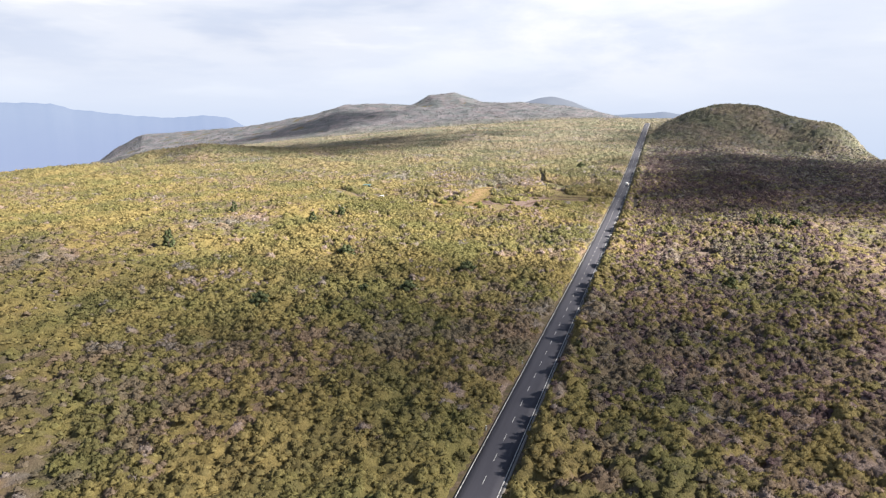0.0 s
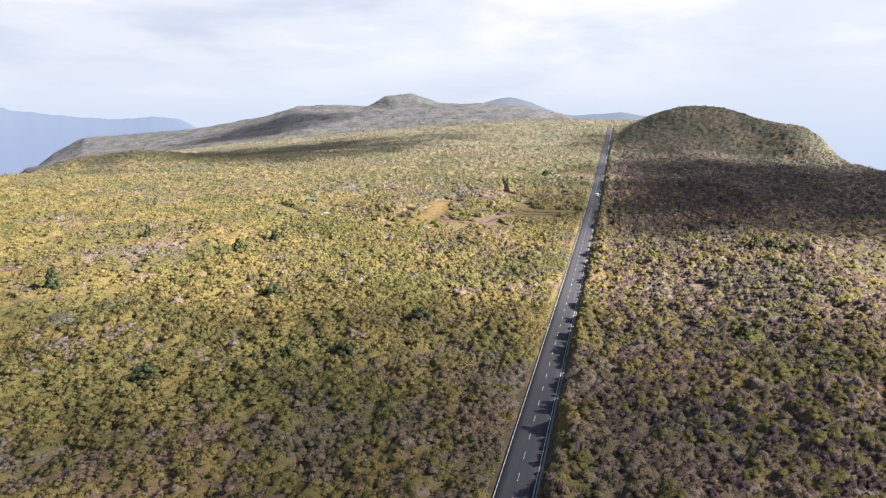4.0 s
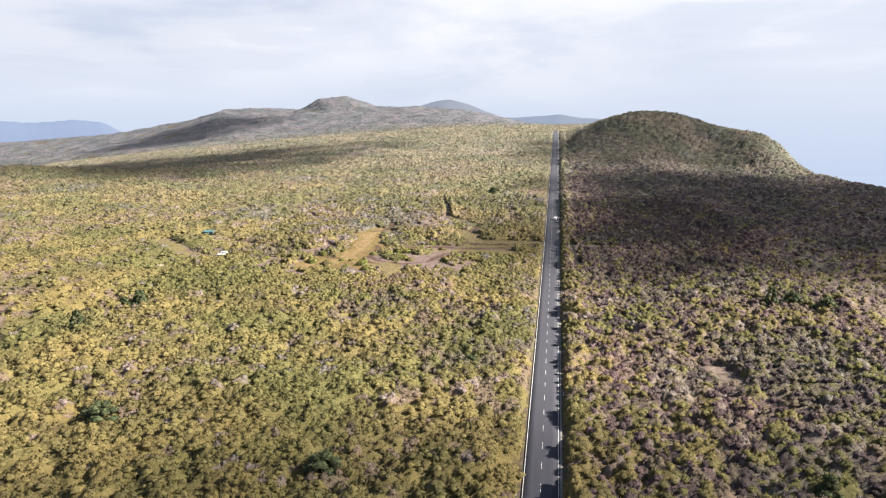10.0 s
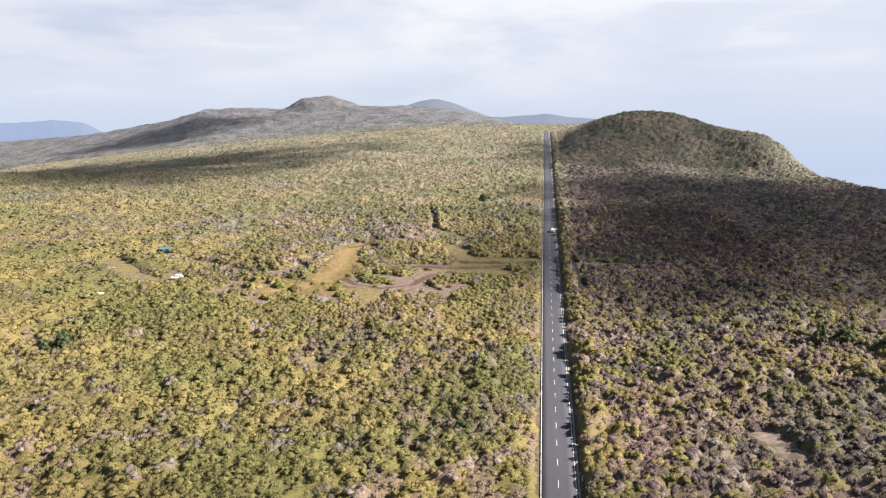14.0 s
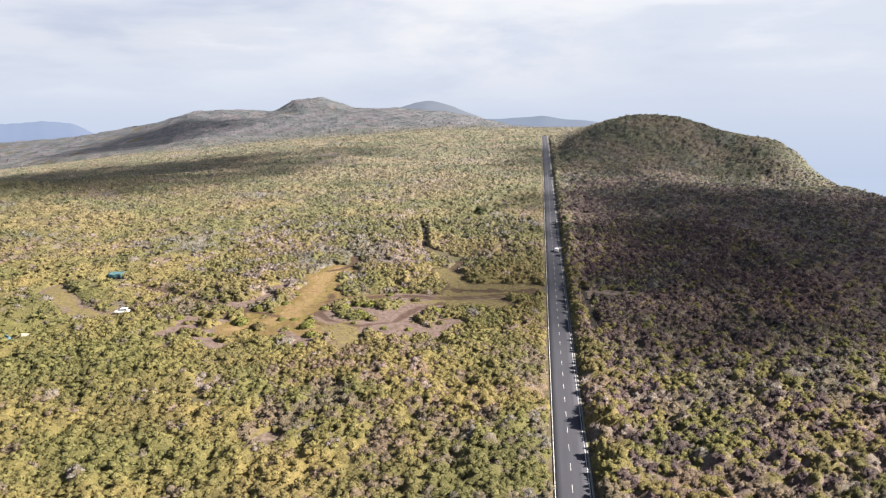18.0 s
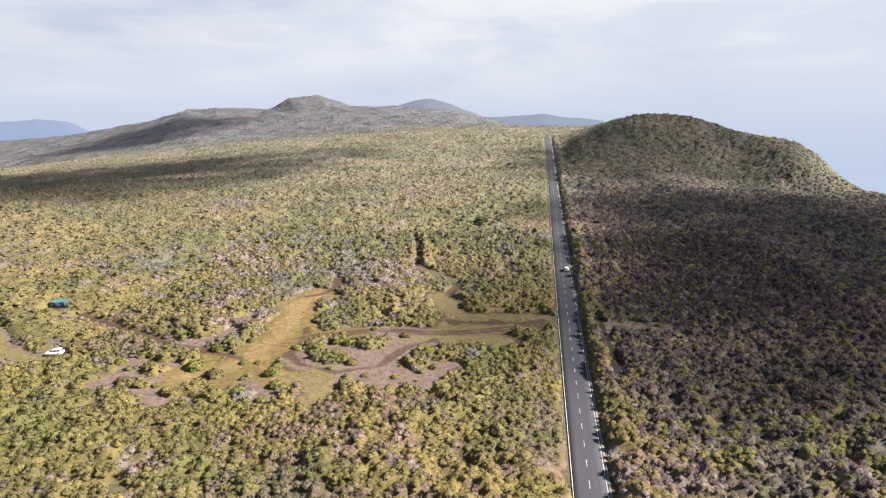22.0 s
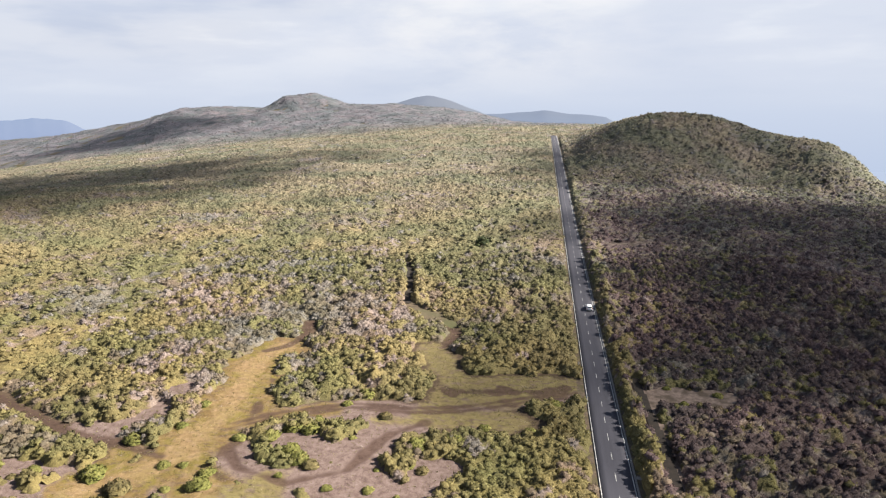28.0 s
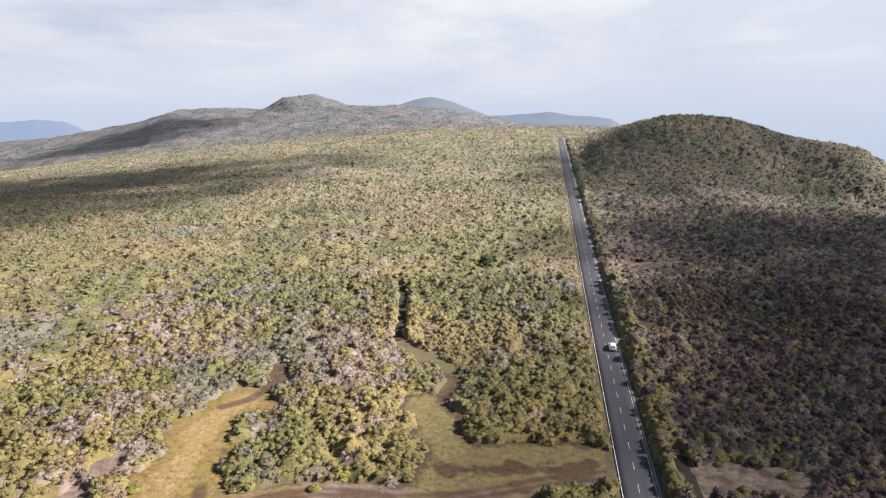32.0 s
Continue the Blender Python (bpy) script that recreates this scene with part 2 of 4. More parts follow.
ORANGE = [(-78.5, 412), (-82, 400), (-78, 386), (-77, 370), (-80, 357), (-88, 347)]
GREEN_A = [(-40, 418), (-37, 404), (-30, 396), (-12, 401)]
GREEN_B = [(-6, 399), (-20, 390), (-34, 388), (-36, 380), (-18, 381)]
MUD = [(-3.6, 395), (-16, 391), (-30, 384), (-41, 381), (-52, 382), (-66, 376), (-74, 370)]
LOOP = [(-36, 377), (-42, 371), (-47, 358), (-56, 352.5), (-66, 356), (-71, 362)]
BARE_A = [(-60, 366), (-50, 363), (-44, 372)]
BARE_B = [(-44, 358), (-36, 352), (-30, 361)]
BARE_C = [(-88, 373), (-95, 369), (-100, 364)]
BARE_D = [(-76, 350), (-64, 346), (-56, 349)]
BARE_E = [(-112, 352), (-104, 349), (-96, 352)]
GREEN_C = [(-60, 353), (-58.5, 346), (-57, 339)]
AMBER_B = [(-76, 392), (-73, 378), (-76, 366)]
AMBER_C = [(-88, 358), (-90, 348), (-90, 340)]
AMBER_D = [(-80, 368), (-75, 353), (-63, 346)]
BARE_F = [(-57, 375.5), (-43, 377)]
PINK_A = [(-68, 347), (-67, 338)]
PINK_B = [(-51, 353), (-43, 349)]
PINK_C = [(-106, 338), (-96, 335), (-86, 334)]
LOW = [(-106, 341), (-92, 343), (-78, 344), (-68, 342)]
TRAIL_W = [(-140, 380), (-129, 375), (-104, 363), (-92, 361), (-82, 358)]
TRAIL_N = [(-82, 408), (-78, 413), (-75.8, 422), (-78, 431)]
SLOT_N = [(-63, 499), (-59, 486), (-57.6, 476), (-54.5, 462), (-53.4, 450)]
SLOT = [(-53.4, 450), (-48.4, 443), (-39, 437), (-35.5, 428), (-38, 418)]
PARKING = [(-165, 372), (-152, 360), (-141, 352), (-130, 349)]
GULLY = [(-968, 1690), (-948, 1684), (-922, 1662)]
DITCH = [(8.6, 404), (9.3, 387), (10.2, 373), (9.8, 360)]
DITCH_BARE = [(13, 395), (24, 397)]
EAST_BARE = [(18, 529), (33, 532)]


def open_ground(x, y):
    """Above 0 where no bushes grow."""
    w = wobble(x, y)
    o = 6.2 + 1.4 * w - near_line(x, y, ORANGE)
    for pts, r, k in ((AMBER_D, 4.6, 1.0), (BARE_F, 2.6, 0.8), (GREEN_C, 4.2, 1.0), (AMBER_B, 3.6, 0.8), (AMBER_C, 3.6, 1.0), (PINK_A, 3.0, 0.9), (PINK_B, 3.8, 1.1), (PINK_C, 1.8, 1.7), (GREEN_A, 4.6, 1.0), (GREEN_B, 5.4, 1.0), (MUD, 3.2, 0.6), (LOOP, 3.6, 0.8), (BARE_A, 4.0, 1.2), (BARE_B, 4.0, 1.2), (BARE_C, 2.6, 1.6), (LOW, 2.6, 1.8), (BARE_D, 3.4, 1.2), (BARE_E, 1.8, 1.6),
                      (TRAIL_W, 1.5, 0.2), (TRAIL_N, 1.8, 0.1), (SLOT, 1.7, 0.1), (SLOT_N, 1.15, 0.25), (GULLY, 4.5, 0.6), (PARKING, 4.0, 0.8), (DITCH, 1.5, 0.15), (DITCH_BARE, 4.8, 0.8), (EAST_BARE, 3.8, 0.8)):
        o = np.maximum(o, r + k * w - near_line(x, y, pts))
    for cx, cy, r in ((-57, 288, 2.8), (-44, 440, 3.5), (39, 262, 3.4), (41, 256, 2.8), (-127.6, 352, 3.8), (-31, 343, 1.6), (-76, 300, 1.5), (62, 335, 2.0), (-91, 383, 2.6), (-22, 318, 1.4), (-60, 310, 1.6), (12, 470, 3.0), (-90, 330, 2.4), (-100, 325, 2.2), (-151, 384, 3.2), (-141, 325.5, 3.4)):
        o = np.maximum(o, r + 0.6 * w - np.hypot(x - cx, y - cy))
    return np.maximum(o, np.where(x < 0, 4.0, 4.1) + np.where(x < 0, 0.4, 0.2) * w - np.abs(x) - 1.0 * np.clip(y - 953, 0, 99))


def clump(x, y, size, seed=5):
    """Distance to the nearest of a scatter of points about size apart, in units of size, and that point's own number 0..1."""
    gx, gy = np.floor(x / size), np.floor(y / size)
    best, mark = np.full(np.shape(x), 9.0), np.zeros(np.shape(x))
    for i in (-1, 0, 1):
        for j in (-1, 0, 1):
            cx, cy = gx + i, gy + j
            h1 = np.modf(np.abs(np.sin(cx * 127.1 + cy * 311.7 + seed)) * 43758.5453)[0]
            h2 = np.modf(np.abs(np.sin(cx * 269.5 + cy * 183.3 + seed * 2)) * 24634.6345)[0]
            d = np.hypot(x / size - cx - h1, y / size - cy - h2)
            mark = np.where(d < best, np.modf(h1 * 7.3 + h2 * 3.1)[0], mark)
            best = np.minimum(best, d)
    return best, mark


def smooth_mask(v, soft):
    return np.clip(0.5 + v / soft, 0, 1)


def grid_mesh(name, xs, ys, zf, mat, attributes=None, keep=None):
    X, Y = np.meshgrid(xs, ys)
    V = np.stack([X, Y, zf(X, Y)], -1).reshape(-1, 3)
    n, m = len(xs), len(ys)
    i = np.arange((m - 1) * n).reshape(m - 1, n)[:, :-1].ravel()
    F = np.stack([i, i + 1, i + n + 1, i + n], -1)
    if keep is not None:
        F = F[keep((X[:-1, :-1] + X[1:, 1:]).ravel() / 2, (Y[:-1, :-1] + Y[1:, 1:]).ravel() / 2)]
    me = quad_mesh(name, V, F, mat)
    for key, f in (attributes or {}).items():
        a = me.attributes.new(key, "FLOAT", "POINT")
        a.data.foreach_set("value", np.asarray(f(X, Y), np.float32).ravel())
    me.polygons.foreach_set("use_smooth", np.ones(len(F), bool))
    return new(name, me)


def quad_mesh(name, V, F, mat):
    me = bpy.data.meshes.new(name)
    k = F.shape[1]
    me.vertices.add(len(V))
    me.vertices.foreach_set("co", np.asarray(V, np.float32).ravel())
    me.loops.add(F.size)
    me.loops.foreach_set("vertex_index", np.asarray(F, np.int32).ravel())
    me.polygons.add(len(F))
    me.polygons.foreach_set("loop_start", np.arange(0, F.size, k, dtype=np.int32))
    me.update(calc_edges=True)
    me.materials.append(mat)
    return me


def steps(*stretches):
    out = [np.arange(a, b, s) for a, b, s in stretches]
    return np.concatenate(out + [[stretches[-1][1]]])


CLEAR_X, CLEAR_Y = (-172.0, -4.6), (326.0, 436.0)


def ground_height(x, y):
    z = height(x, y)
    inside = (x > CLEAR_X[0] + 2) & (x < CLEAR_X[1] - 0.5) & (y > CLEAR_Y[0] + 2) & (y < CLEAR_Y[1] - 2)
    under = (np.abs(x) < 5.5) & (y < 1000)
    return z - 0.6 * inside - 0.45 * under


ground = grid_mesh("ground", steps((-2800, -800, 40), (-800, -420, 12), (-420, -8, 5.0), (-8, 8, 2.0), (8, 240, 5.0), (240, 600, 20), (600, 1600, 100)),
                   steps((-150, 60, 10), (60, 700, 5.0), (700, 1250, 9), (1250, 1900, 14), (1900, 2600, 70)), ground_height, M_SOIL)
tagged(ground, "rolling heath plateau with dark peaty soil under scrub", "ground", kind="structure")


# ---- the clearing: turf, litter and wheel tracks ----
def clearing_material():
    m, nt, b = material("clearing_turf", 0.95, 0.15)
    p = place_coord(nt)
    fine = math_node(nt, "MULTIPLY_ADD", noise_tex(nt, p, 5.5, 4.0, 0.7), 0.5, math_node(nt, "MULTIPLY", noise_tex(nt, p, 0.85, 5.0, 0.65), 0.5))
    broad = noise_tex(nt, p, 0.22, 4.0)

    def zone(key):
        a = nt.nodes.new("ShaderNodeAttribute")
        a.attribute_name = key
        k = math_node(nt, "ADD", a.outputs["Fac"], math_node(nt, "MULTIPLY", math_node(nt, "SUBTRACT", fine, 0.5), 1.5))
        return ramp(nt, k, [(0.22, (0, 0, 0)), (0.78, (1, 1, 1))], True)
    blot = ramp(nt, broad, [(0.42, (0, 0, 0)), (0.6, (1, 1, 1))])
    smear = ramp(nt, noise_tex(nt, p, 0.5, 5.0, 0.65, (1, 2.2, 1)), [(0.5, (0, 0, 0)), (0.62, (1, 1, 1))])
    litter = ramp(nt, fine, [(0.38, (0.034, 0.024, 0.016)), (0.62, (0.085, 0.062, 0.042))])
    bare = ramp(nt, fine, [(0.36, (0.055, 0.036, 0.032)), (0.47, (0.105, 0.077, 0.069)), (0.53, (0.13, 0.099, 0.09)), (0.64, (0.185, 0.147, 0.136))])
    amber = ramp(nt, fine, [(0.36, (0.07, 0.046, 0.018)), (0.5, (0.125, 0.087, 0.035)), (0.64, (0.178, 0.13, 0.058))])
    amber = mix(nt, blot, amber, ramp(nt, fine, [(0.38, (0.08, 0.068, 0.016)), (0.62, (0.145, 0.118, 0.03))]))
    amber = mix(nt, math_node(nt, "MULTIPLY", smear, 0.65), amber, ramp(nt, fine, [(0.4, (0.06, 0.04, 0.03)), (0.6, (0.11, 0.08, 0.062))]))
    straw = ramp(nt, noise_tex(nt, p, 0.35, 5.0, 0.7, (1.6, 0.7, 1)), [(0.5, (0, 0, 0)), (0.66, (1, 1, 1))])
    amber = mix(nt, math_node(nt, "MULTIPLY", straw, 0.6), amber, ramp(nt, fine, [(0.38, (0.13, 0.092, 0.05)), (0.62, (0.2, 0.15, 0.088))]))
    green = ramp(nt, fine, [(0.36, (0.07, 0.058, 0.024)), (0.5, (0.132, 0.114, 0.048)), (0.64, (0.185, 0.158, 0.076))])
    green = mix(nt, math_node(nt, "MULTIPLY", smear, 0.9), green, ramp(nt, fine, [(0.38, (0.07, 0.05, 0.04)), (0.62, (0.135, 0.103, 0.088))]))
    green = mix(nt, math_node(nt, "MULTIPLY", blot, 0.3), green, ramp(nt, fine, [(0.38, (0.09, 0.07, 0.034)), (0.62, (0.15, 0.112, 0.06))]))
    mud = ramp(nt, fine, [(0.38, (0.03, 0.018, 0.014)), (0.62, (0.07, 0.045, 0.035))])
    col = mix(nt, zone("bare"), litter, bare)
    col = mix(nt, zone("amber"), col, amber)
    col = mix(nt, math_node(nt, "MULTIPLY", zone("core"), 0.5), col, ramp(nt, fine, [(0.36, (0.13, 0.083, 0.042)), (0.5, (0.21, 0.146, 0.082)), (0.64, (0.29, 0.215, 0.14))]))
    col = mix(nt, zone("green"), col, green)
    col = mix(nt, math_node(nt, "MULTIPLY", zone("mud"), 0.85), col, mud)
    col = mix(nt, 1.0, col, (0.82, 0.78, 0.77), "MULTIPLY")
    nt.links.new(col, b.inputs["Base Color"])
    add_bump(nt, b, fine, 0.6, 0.12)
    return m


def lines_mask(pairs, soft):
    def f(x, y):
        w = wobble(x, y)
        v = np.full(np.shape(x), -1e9)
        for pts, r, k in pairs:
            v = np.maximum(v, r + k * w - near_line(x, y, pts))
        return smooth_mask(v, soft)
    return f


RUT_A = [(x - 0.2, y + 0.9) for x, y in MUD]
RUT_B = [(x + 0.2, y - 0.9) for x, y in MUD]
WORN = [(-74, 392), (-72, 378), (-70, 366), (-72, 356), (-66, 352)]


def clearing_height(x, y):
    rut = smooth_mask(0.6 - near_line(x, y, MUD), 1.2) * 0.1 + smooth_mask(0.8 - near_line(x, y, LOOP), 1.2) * 0.12 + smooth_mask(1.2 - near_line(x, y, SLOT), 1.4) * 0.25
    return height(x, y) - rut


clearing = grid_mesh("clearing", np.arange(CLEAR_X[0], CLEAR_X[1] + 0.01, 0.8), np.arange(CLEAR_Y[0], CLEAR_Y[1], 0.8), clearing_height, clearing_material(), {
    "amber": lines_mask([(ORANGE, 6.4, 1.4), (AMBER_D, 5.0, 1.0), (AMBER_B, 3.4, 0.8), (AMBER_C, 3.2, 0.8), ([(-78, 366), (-66, 376), (-56, 380)], 2.6, 0.8), ([(-82, 356), (-90, 346), (-80, 344)], 3.0, 1.0), ([(-74, 352), (-62, 349)], 2.2, 0.8)], 4.0),
    "core": lines_mask([(ORANGE, 2.4, 1.0), (AMBER_D, 1.4, 1.0)], 5.0),
    "green": lines_mask([(PARKING, 2.6, 0.8), (GREEN_A, 3.4, 0.7), (GREEN_C, 3.6, 0.9), (GREEN_B, 3.6, 0.7), ([(-64, 349), (-56, 346)], 2.4, 0.8), ([(-45, 376), (-38, 377)], 1.5, 0.5)], 4.0),
    "mud": lines_mask([(RUT_A, 0.7, 0.35), (RUT_B, 0.7, 0.35), (LOOP, 0.9, 0.35), (TRAIL_W, 1.0, 0.2), (TRAIL_N, 1.1, 0.1), (SLOT, 0.9, 0.1), (WORN, 0.5, 0.6), ([(-8, 396), (-20, 394), (-32, 391)], 1.1, 1.3), ([(-14, 389), (-28, 386)], 0.7, 1.2)], 1.7),
    "bare": lines_mask([(BARE_F, 4.4, 0.7), (PINK_A, 4.2, 0.7), (PINK_B, 5.0, 0.8), (PINK_C, 4.4, 0.7), ([(-91, 384), (-91, 382)], 4.0, 0.6), (BARE_A, 5.0, 0.8), (BARE_B, 5.2, 0.8), (BARE_C, 4.4, 0.7), (BARE_D, 4.4, 0.7), (BARE_E, 4.0, 0.7), (LOW, 5.0, 1.0), (LOOP, 3.4, 0.5), (MUD, 3.0, 0.4), (PARKING, 4.2, 0.6), ([(-6, 400), (-6, 385)], 2.6, 0.4), ([(-46, 436), (-40, 440)], 4, 0.8)], 1.6)})
tagged(clearing, "trampled clearing of yellow-green turf, mud tracks and pinkish litter", "clearing", kind="structure")

# bare ground beside the road and other gaps in the scrub, sheets of their own just above the soil
M_BARE = stone_like("dry_litter", (0.07, 0.05, 0.04), (0.16, 0.12, 0.1), 1.2, 0.95, 0.6, 0.1, (0.05, 0.036, 0.026), 0.35)


def patch_sheet(name, label, x0, x1, y0, y1, step=0.9, mat=M_BARE, lift=0.05, keep=None):
    ob = grid_mesh(name, np.arange(x0, x1 + 0.01, step), np.arange(y0, y1 + 0.01, step), lambda x, y: height(x, y) + lift, mat, keep=keep)
    return tagged(ob, label, "ground", kind="structure")


patch_sheet("bare_patch", "pinkish dry litter patch between heath bushes", 32, 48, 250, 270)
patch_sheet("bare_patch", "pinkish dry litter patch between heath bushes", 8, 43, 519, 542)
patch_sheet("bare_patch", "small bare litter patch in the heath", -63, -51, 281, 295)
patch_sheet("ditch_bank", "bare pinkish-brown bank beside the roadside ditch", 6.05, 30, 356, 408, 0.6)
# flat near-black strips above the soil, painted in place of shaded hollows
patch_sheet("ditch", "dark flat strip beside the road, ditch shade painted in", 6.5, 12.5, 358, 406, 0.4, M_GAP_SHADE, 0.2, lambda x, y: near_line(x, y, DITCH) < 1.0)
patch_sheet("path_gap", "dark flat earth path between bushes, deep shade painted in", -68, -46, 437, 502, 0.5, M_GAP_SHADE, 0.2, lambda x, y: near_line(x, y, SLOT_N) < 1.6)
patch_sheet("gully", "dark flat strip across the far slope, standing for a gully", -980, -910, 1650, 1702, 3.0, M_GAP_SHADE, 1.6, lambda x, y: near_line(x, y, GULLY) < 5)


# ---- parts and things ----
def finish(name, bm, mat, smooth=False):
    me = bpy.data.meshes.new(name)
    bm.normal_update()
    bm.to_mesh(me)
    bm.free()
    me.materials.append(mat)
    if smooth:
        me.polygons.foreach_set("use_smooth", np.ones(len(me.polygons), bool))
    return me


def part(name, bm, mat, parent, label="", smooth=False):
    ob = new(name, finish(name, bm, mat, smooth) if isinstance(bm, bmesh.types.BMesh) else bm)
    ob.parent = parent
    if label:
        ob["label"] = label
    return ob


def thing(name, m, label, category, group="", kind=""):
    ob = new(name)
    ob.empty_display_size = 0.3
    ob.matrix_world = m
    return tagged(ob, label, category, group, kind)


def box(x0, x1, y0, y1, z0, z1, bevel=0.0, bm=None):
    bm = bm or bmesh.new()
    vs = [bm.verts.new((x, y, z)) for z in (z0, z1) for y in (y0, y1) for x in (x0, x1)]
    made = [bm.faces.new([vs[k] for k in q]) for q in ((0, 2, 3, 1), (4, 5, 7, 6), (0, 1, 5, 4), (2, 6, 7, 3), (0, 4, 6, 2), (1, 3, 7, 5))]
    if bevel:
        bmesh.ops.bevel(bm, geom=list({e for f in made for e in f.edges}), offset=bevel, segments=2, affect="EDGES", profile=0.6)
    return bm


def tube(points, radii, seg=8, bm=None, cap=True):
    bm = bm or bmesh.new()
    rings = []
    for k, (p, r) in enumerate(zip(points, radii)):
        a = Vector(points[max(k - 1, 0)])
        c = Vector(points[min(k + 1, len(points) - 1)])
        d = (c - a).normalized()
        u = d.orthogonal().normalized()
        w = d.cross(u)
        rings.append([bm.verts.new(Vector(p) + r * (u * math.cos(2 * math.pi * s / seg) + w * math.sin(2 * math.pi * s / seg))) for s in range(seg)])
    for r0, r1 in zip(rings, rings[1:]):
        for s in range(seg):
            bm.faces.new((r0[s], r0[(s + 1) % seg], r1[(s + 1) % seg], r1[s]))
    if cap:
        bm.faces.new(rings[0][::-1])
        bm.faces.new(rings[-1])
    return bm


# ---- the road ----
def asphalt_material():
    m, nt, b = material("asphalt", 0.85, 0.35)
    p = place_coord(nt)
    grain = noise_tex(nt, p, 9.0, 4.0, 0.7)
    wear = noise_tex(nt, p, 0.5, 4.0, 0.6, (2.2, 0.12, 1))
    col = ramp(nt, wear, [(0.3, (0.025, 0.025, 0.035)), (0.7, (0.038, 0.037, 0.05))])
    col = mix(nt, 0.35, col, ramp(nt, grain, [(0.3, (0.018, 0.018, 0.024)), (0.7, (0.04, 0.039, 0.05))]))
    nt.links.new(col, b.inputs["Base Color"])
    add_bump(nt, b, grain, 0.3, 0.01)
    return m


M_ASPHALT = asphalt_material()
M_PAINT = stone_like("road_paint", (0.3, 0.3, 0.3), (0.46, 0.46, 0.45), 3.0, 0.7, 0.1, 0.005, (0.2, 0.2, 0.2), 1.1)
M_CONCRETE = stone_like("concrete", (0.11, 0.105, 0.1), (0.22, 0.21, 0.2), 4.0, 0.9, 0.3, 0.01)
M_VERGE = stone_like("verge_earth", (0.04, 0.028, 0.02), (0.12, 0.088, 0.062), 1.5, 0.95, 0.6, 0.06, (0.055, 0.046, 0.02), 0.5)
ROAD_Y = steps((-40, 956, 4.0))


def strip(name, x0, x1, lift, mat, ys=ROAD_Y, thick=0.0, xs=None):
    xs = np.array([x0, x1]) if xs is None else np.array(xs)
    ob = grid_mesh(name, xs, ys, lambda x, y: road_height(y) + lift - 0.02 * np.abs(x), mat)
    if thick:
        bm = bmesh.new()
        bm.from_mesh(ob.data)
        r = bmesh.ops.extrude_face_region(bm, geom=bm.faces[:])
        bmesh.ops.translate(bm, verts=[v for v in r["geom"] if isinstance(v, bmesh.types.BMVert)], vec=(0, 0, -thick))
        bmesh.ops.recalc_face_normals(bm, faces=bm.faces[:])
        bm.to_mesh(ob.data)
        bm.free()
    return ob


road = thing("road", Matrix(), "straight two-lane grey asphalt road with white markings", "road", kind="structure")
for ob in (strip("road_surface", -3.15, 3.15, 0.12, M_ASPHALT, thick=0.25, xs=(-3.15, -1.6, 0, 1.6, 3.15)), strip("edge_line", -2.96, -2.8, 0.127, M_PAINT, thick=0.004), strip("edge_line", 2.8, 2.96, 0.127, M_PAINT, thick=0.004)):
    ob.parent = road
for ob, word in ((strip("verge_west", -6.6, -3.15, 0.08, M_VERGE, xs=(-6.6, -5.2, -4.2, -3.15)), "narrow brown earth verge along the road"), (strip("verge_east", 3.55, 6.0, 0.06, M_VERGE, xs=(3.55, 4.5, 6.0)), "narrow shaded earth verge along the road")):
    tagged(ob, word, "verge", kind="structure")
gutter = strip("gutter", 3.17, 3.55, 0.1, M_CONCRETE, thick=0.2, xs=(3.17, 3.3, 3.42, 3.55))
tagged(gutter, "shallow pale concrete gutter along the road edge", "gutter", kind="structure")
dash_mesh = finish("dash", box(-0.05, 0.05, -1.25, 1.25, 0.0, 0.005), M_PAINT)
for k in range(134):
    y = -8 + 7.0 * k
    o = new("lane_dash", dash_mesh)
    o.parent = road
    dz = (float(road_height(y + 1.5)) - float(road_height(y - 1.5))) / 3
    o.matrix_basis = pose(0, y, float(road_height(y)) + 0.124, math.degrees(math.atan(dz)))

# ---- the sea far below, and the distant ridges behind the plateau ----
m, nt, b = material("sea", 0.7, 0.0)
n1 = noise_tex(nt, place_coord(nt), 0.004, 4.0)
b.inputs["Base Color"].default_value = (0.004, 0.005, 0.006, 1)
# haze over the water painted as emission, lighter towards the east
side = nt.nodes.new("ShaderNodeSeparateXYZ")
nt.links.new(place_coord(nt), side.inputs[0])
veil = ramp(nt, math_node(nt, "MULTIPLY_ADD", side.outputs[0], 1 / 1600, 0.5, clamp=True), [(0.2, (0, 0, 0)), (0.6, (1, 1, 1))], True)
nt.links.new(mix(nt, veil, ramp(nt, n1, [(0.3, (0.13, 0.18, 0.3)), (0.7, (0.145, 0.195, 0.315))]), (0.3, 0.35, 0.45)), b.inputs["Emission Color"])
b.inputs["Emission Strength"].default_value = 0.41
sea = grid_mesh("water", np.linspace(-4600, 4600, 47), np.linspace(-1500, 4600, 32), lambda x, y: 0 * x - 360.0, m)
tagged(sea, "hazy blue sea far below the plateau", "sea", kind="structure")


